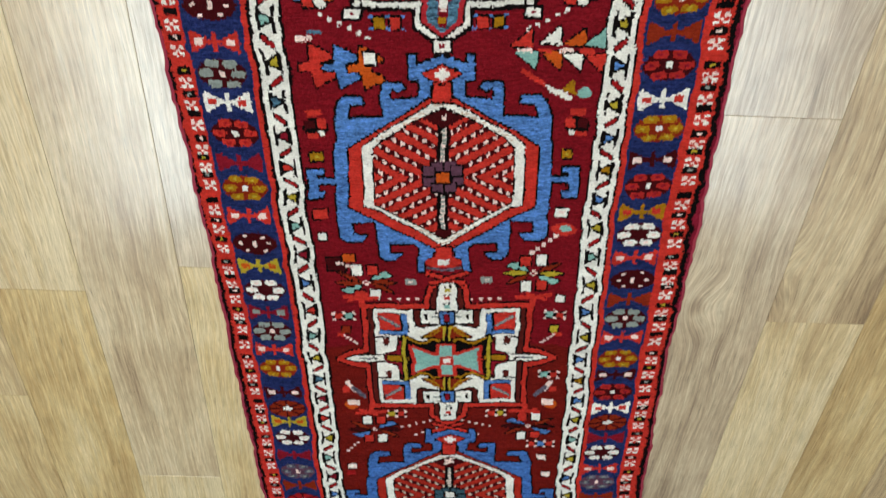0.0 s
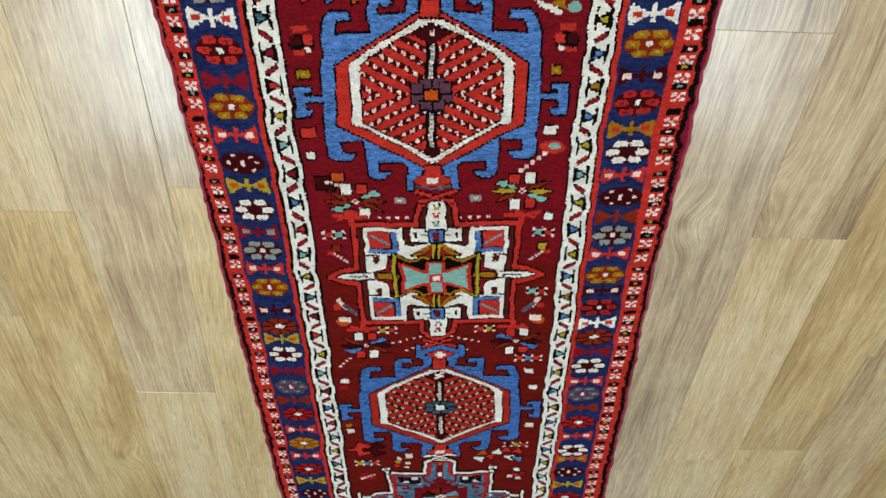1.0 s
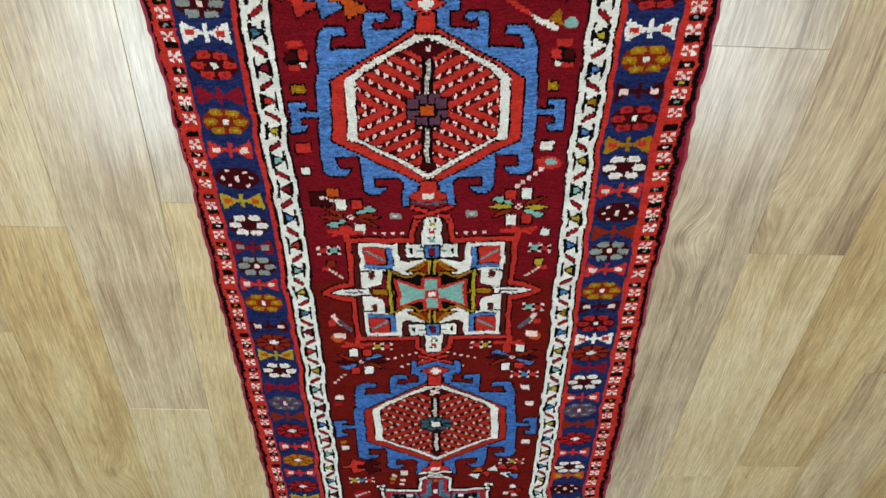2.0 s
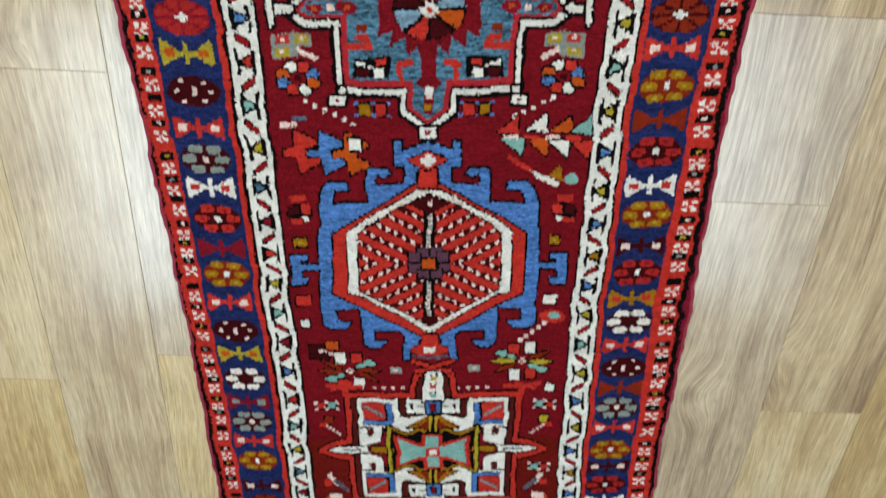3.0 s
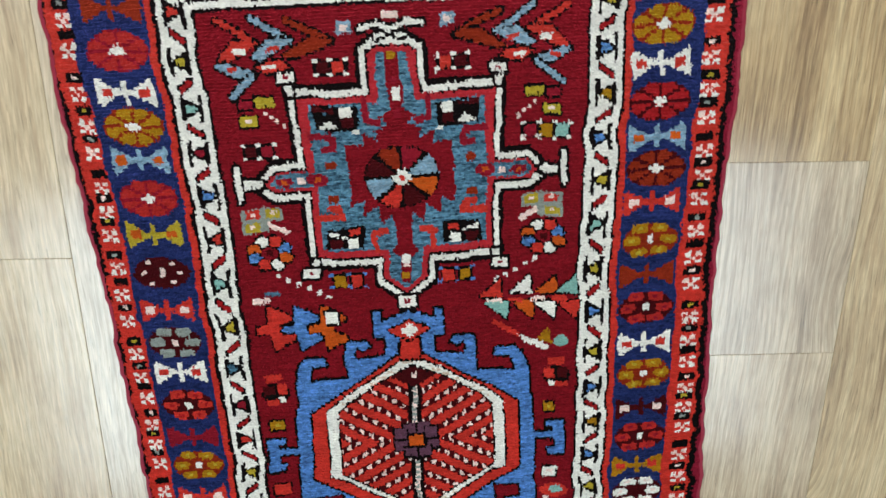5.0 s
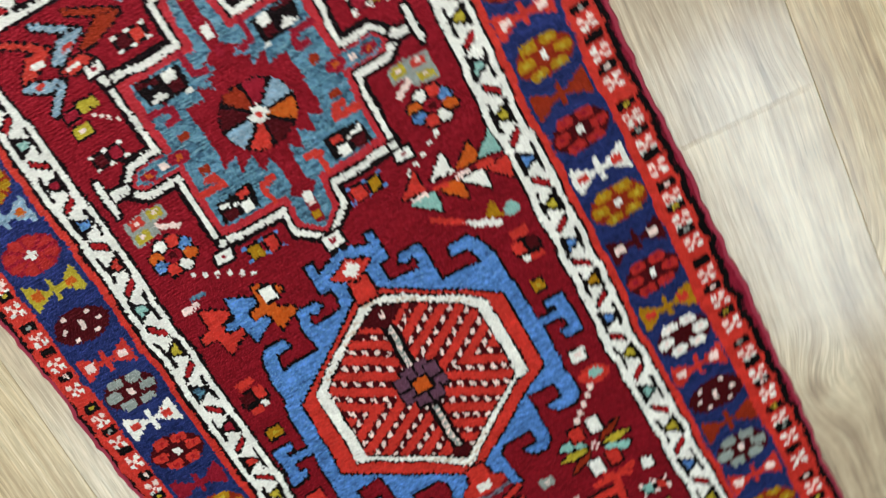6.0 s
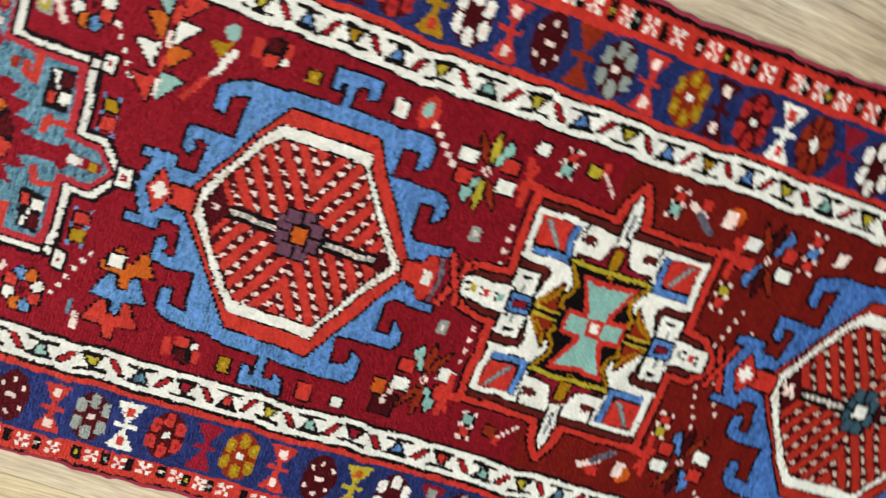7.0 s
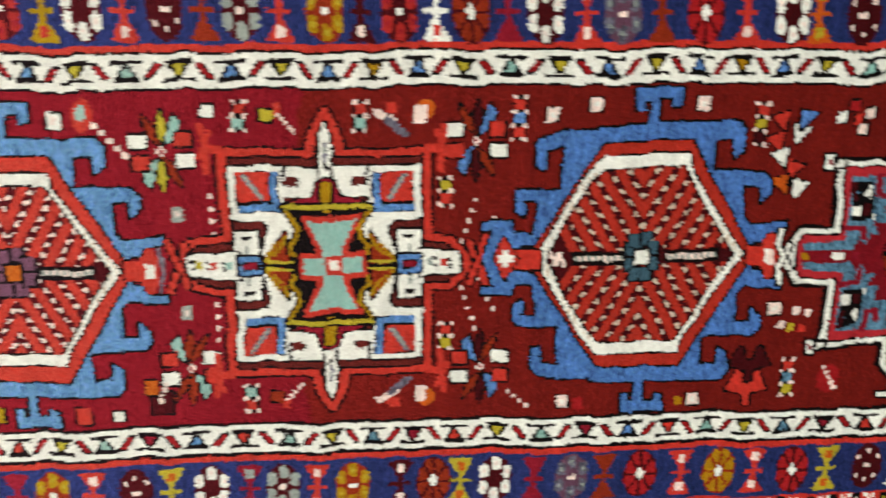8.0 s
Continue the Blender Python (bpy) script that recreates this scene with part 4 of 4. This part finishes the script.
def rug():
    base = new("runner_rug")
    tagged(base, "red hand-knotted wool runner rug with blue hexagon medallions on oak boards", "rug")
    # corner heights: pile uneven by tenths of a millimetre, the edges rolling down to the floor
    vx = RUG[0] + KX * np.arange(COLS + 1)
    vy = RUG[2] + KY * np.arange(LINES + 1)
    VX, VY = np.meshgrid(vx, vy)
    rim = np.minimum(np.minimum(VX - RUG[0], RUG[1] - VX), np.minimum(VY - RUG[2], RUG[3] - VY))
    Z = -0.004 * np.exp(-rim / 3.0) + rng.normal(0, 0.00028, VX.shape) + 0.0006 * np.sin(VX / 47 + 1.3 * np.sin(VY / 90)) * np.sin(VY / 61)
    rows = np.where(np.arange(LINES + 1) % 2 == 0, 1.0, -1.0)[:, None]
    Z = Z + rows * 0.00038 * (1 + rng.normal(0, 0.6, VX.shape)) * np.clip(rim / 12, 0, 1)
    SX = CX + rng.normal(0, 0.42, VX.shape)
    SY = VY + rng.normal(0, 0.5, VX.shape) - 0.7 * (rows < 0) * np.clip(rim / 12, 0, 1) + 0.5 * np.sin(VX / 9.1) * np.sin(VY / 23)
    points = np.stack([SX / 1000, SY / 1000, Z], -1).reshape(-1, 3)
    ids = np.arange((COLS + 1) * (LINES + 1)).reshape(LINES + 1, COLS + 1)
    quads = np.stack([ids[:-1, :-1], ids[:-1, 1:], ids[1:, 1:], ids[1:, :-1]], -1).reshape(-1, 4)
    codes, where = chart.reshape(-1), region[:-1, :-1].reshape(-1)
    palette = np.array([DYES[n] for n in NAMES])
    # dye lots: every line of knots a shade apart, every knot a little more
    uneven = np.full(len(NAMES), 0.06)
    for name, amount in (("teal", 0.3), ("blue", 0.2), ("cobalt", 0.2), ("vermilion", 0.09), ("navy", 0.16), ("sky", 0.16), ("white", 0.02), ("field", 0.09), ("brick", 0.09), ("red", 0.09), ("slate", 0.3)):
        uneven[CODE[name]] = amount
    speckle = rng.normal(0, 1, CX.shape)
    speckle = (speckle + np.roll(speckle, 1, 1) + 0.6 * np.roll(speckle, 2, 1)) / 1.54
    lot = 1 + 0.05 * np.sin(CY / 37) * np.sin(CY / 11.3) + uneven[chart] * np.clip(speckle, -2, 2.5)
    runs = rng.normal(0, 1, CX.shape)
    for _ in range(4):
        runs = (runs + np.roll(runs, 1, 1) + np.roll(runs, 2, 1) + np.roll(runs, 4, 1)) / 2.0
    lot = np.clip(lot + 0.45 * uneven[chart] * np.clip(runs, -2.2, 2.2), 0.3, 1.9)
    dye = palette[codes] * lot.reshape(-1, 1)
    made = {}
    for k, name in enumerate(REGIONS):
        pick = np.nonzero(where == k)[0]
        used, inverse = np.unique(quads[pick].reshape(-1), return_inverse=True)
        me = bpy.data.meshes.new(name)
        me.from_pydata(points[used].tolist(), [], inverse.reshape(-1, 4).tolist())
        knots = quads[pick][:, 0]
        layer = me.attributes.new("dye", "FLOAT_COLOR", "FACE")
        layer.data.foreach_set("color", np.concatenate([dye[knots], np.ones((len(knots), 1))], 1).astype(np.float32).reshape(-1))
        me.materials.append(WOOL)
        ob = new(name, me)
        made[k] = ob
        ob.parent = made[INSIDE[k]] if k in INSIDE else base
        tagged(ob, PART_LABELS.get(name, ""))
    # the woven back and the thickness of the edge
    bm = bmesh.new()
    sides = [(RUG[0] + float(EDGE_L(y)) + 1, RUG[1] + float(EDGE_R(y)) - 1, y) for y in np.linspace(RUG[2] + 1, RUG[3] - 1, 160)]
    lower = [(bm.verts.new((a / 1000, y / 1000, FLOOR_Z + 0.0004)), bm.verts.new((b / 1000, y / 1000, FLOOR_Z + 0.0004))) for a, b, y in sides]
    upper = [(bm.verts.new((a / 1000 - 0.0005, y / 1000, -0.0052)), bm.verts.new((b / 1000 + 0.0005, y / 1000, -0.0052))) for a, b, y in sides]
    for (a, b), (c, d), (e, g), (h, i) in zip(lower, lower[1:], upper, upper[1:]):
        bm.faces.new((a, b, d, c))
        bm.faces.new((e, h, i, g))
        bm.faces.new((a, c, h, e))
        bm.faces.new((b, g, i, d))
    part("backing", bm, plain("rug_back", (0.14, 0.012, 0.024), 0.95), base, "crimson woven edge and back")
    # overcast cords along both long sides
    for side, run, cord in ((0, EDGE_L, "left"), (1, EDGE_R, "right")):
        curve = bpy.data.curves.new("edge_cord", "CURVE")
        curve.dimensions, curve.bevel_depth, curve.bevel_resolution = "3D", 0.0036, 2
        ys = np.arange(RUG[2] + 2, RUG[3] - 2, 9.0)
        sp = curve.splines.new("POLY")
        sp.points.add(len(ys) - 1)
        for pt, y in zip(sp.points, ys):
            x = (RUG[0] if side == 0 else RUG[1]) + float(run(y)) + rng.normal(0, 0.5)
            pt.co = (x / 1000, y / 1000, FLOOR_Z + 0.0045 + rng.normal(0, 0.0003), 1)
        curve.materials.append(plain("cord_wool_" + cord, (0.23, 0.014, 0.036), 0.95))
        ob = new("edge_cord", curve)
        ob.parent = base
        tagged(ob, "overcast crimson wool cord")
    return base


PART_LABELS = {"field": "deep crimson field with scattered small flowers", "guard_border": "white guard stripe with slanting bars", "main_border": "navy border of rosettes and bow shapes",
               "outer_border": "narrow red border of white four-petal flowers", "selvedge": "black and crimson edge binding", "hexagon_medallion": "blue hooked hexagon with dotted red lattice",
               "star_medallion": "white-lined stepped star in slate blue", "lattice_medallion": "white square medallion with aqua cross"}
rug()

# ---- the floor: laminate boards at a small angle to the rug, each board an object of its own ----
floor = new("floor")
bm = bmesh.new()
box_mesh(bm, X0, X1, Y0, Y1, FLOOR_Z - 0.05, FLOOR_Z - 0.008)
part("underlay", bm, UNDER, floor)
tagged(floor, "pale oak laminate floor of long matt boards", "floor", kind="structure")
SKEW = pose(0, 0, 0, 0, 0, -2.9)
PITCH = 0.165
JOINTS = {-3: (-0.521, 0.55), -2: (-0.257, 0.66), -1: (0.271, -0.752), 0: (-0.197, 0.9), 5: (0.385, 0.116, -1.35), 6: (-0.279, 0.75), 7: (-0.94, 0.2)}
# each board's tone, 0 dark to 1 light, from the lowest joint of its row upwards
# rows 0, 5 and 6 are also darkened to offset the panels' light
TONES_AND_SHADE = {-3: (0.35, 0.12, 0.5), -2: (0.25, 0.85, 0.55), -1: (0.85, 0.28, 0.4), 0: (0.8, 0.34, 0.34), 5: (0.6, -0.08, -0.05, -0.05), 6: (0.75, 0.0, 0.02), 7: (0.8, 0.1, 0.2)}
KNOTS = ((5, -0.25), (-2, -0.99), (7, -0.2))
# and how strong its colour is; glare by the rug is greyed into rows -1, 0 and 5
HUES_WITH_GLARE = {-3: (1.1, 1.0, 1.1), -2: (1.15, 1.0, 0.95), -1: (1.05, 0.86, 0.82), 0: (1.1, 0.68, 0.72), 5: (1.0, 0.74, 0.68, 0.98), 6: (1.0, 0.9, 0.92), 7: (1.1, 1.1, 1.1)}
rboards = random.Random(11)
meshes = {}


def plank(width, length):
    key = (round(width, 4), round(length, 4))
    if key not in meshes:
        bm = bmesh.new()
        box_mesh(bm, 0.0002, key[0] - 0.0002, 0.00012, key[1] - 0.00012, -0.008, 0.0, 0.0006)
        me = bpy.data.meshes.new("plank")
        bm.to_mesh(me)
        bm.free()
        me.materials.append(OAK)
        meshes[key] = me
    return meshes[key]


def seam(col):
    """Where a row of boards begins; one row under the rug is a little narrower, its neighbour wider."""
    return 0.365 if col == 5 else (-0.426 if col < 5 else -0.418) + PITCH * col + (0.008 if col > 6 else 0)


for col in range(-14, 20):
    x = seam(col)
    cuts = sorted(JOINTS.get(col, ()))
    y = Y0 - 0.5
    if cuts:
        while cuts[0] - 0.9 > y:
            cuts.insert(0, cuts[0] - rboards.uniform(0.7, 1.0))
        while cuts[-1] < Y1 + 0.3:
            cuts.append(cuts[-1] + rboards.uniform(0.7, 1.0))
    else:
        cuts = [Y0 - rboards.uniform(0.0, 0.9)]
        while cuts[-1] < Y1 + 0.3:
            cuts.append(cuts[-1] + rboards.choice((0.72, 0.85, 0.98)))
    # boards end at the walls
    lo, hi = Y0 + 0.0507 * x - 0.03, Y1 + 0.0507 * x + 0.03
    cuts = [lo] + [c for c in cuts if lo + 0.05 < c < hi - 0.05] + [hi]
    for a, b in zip(cuts, cuts[1:]):
        ob = new("plank", plank(seam(col + 1) - x, b - a))
        ob.parent = floor
        ob.matrix_basis = SKEW @ Matrix.Translation((x, a, FLOOR_Z))
        # this board's tone and strength of colour, with any glare greyed in
        shade, hue = rboards.uniform(0.1, 0.9), rboards.uniform(0.9, 1.15)
        if col in TONES_AND_SHADE:
            k = sum(j < (a + b) / 2 for j in JOINTS[col])
            shade, hue = TONES_AND_SHADE[col][k], HUES_WITH_GLARE[col][k]
        ob.color = (shade, hue, next((y - a for c, y in KNOTS if c == col and a < y < b), 9.0), 1)
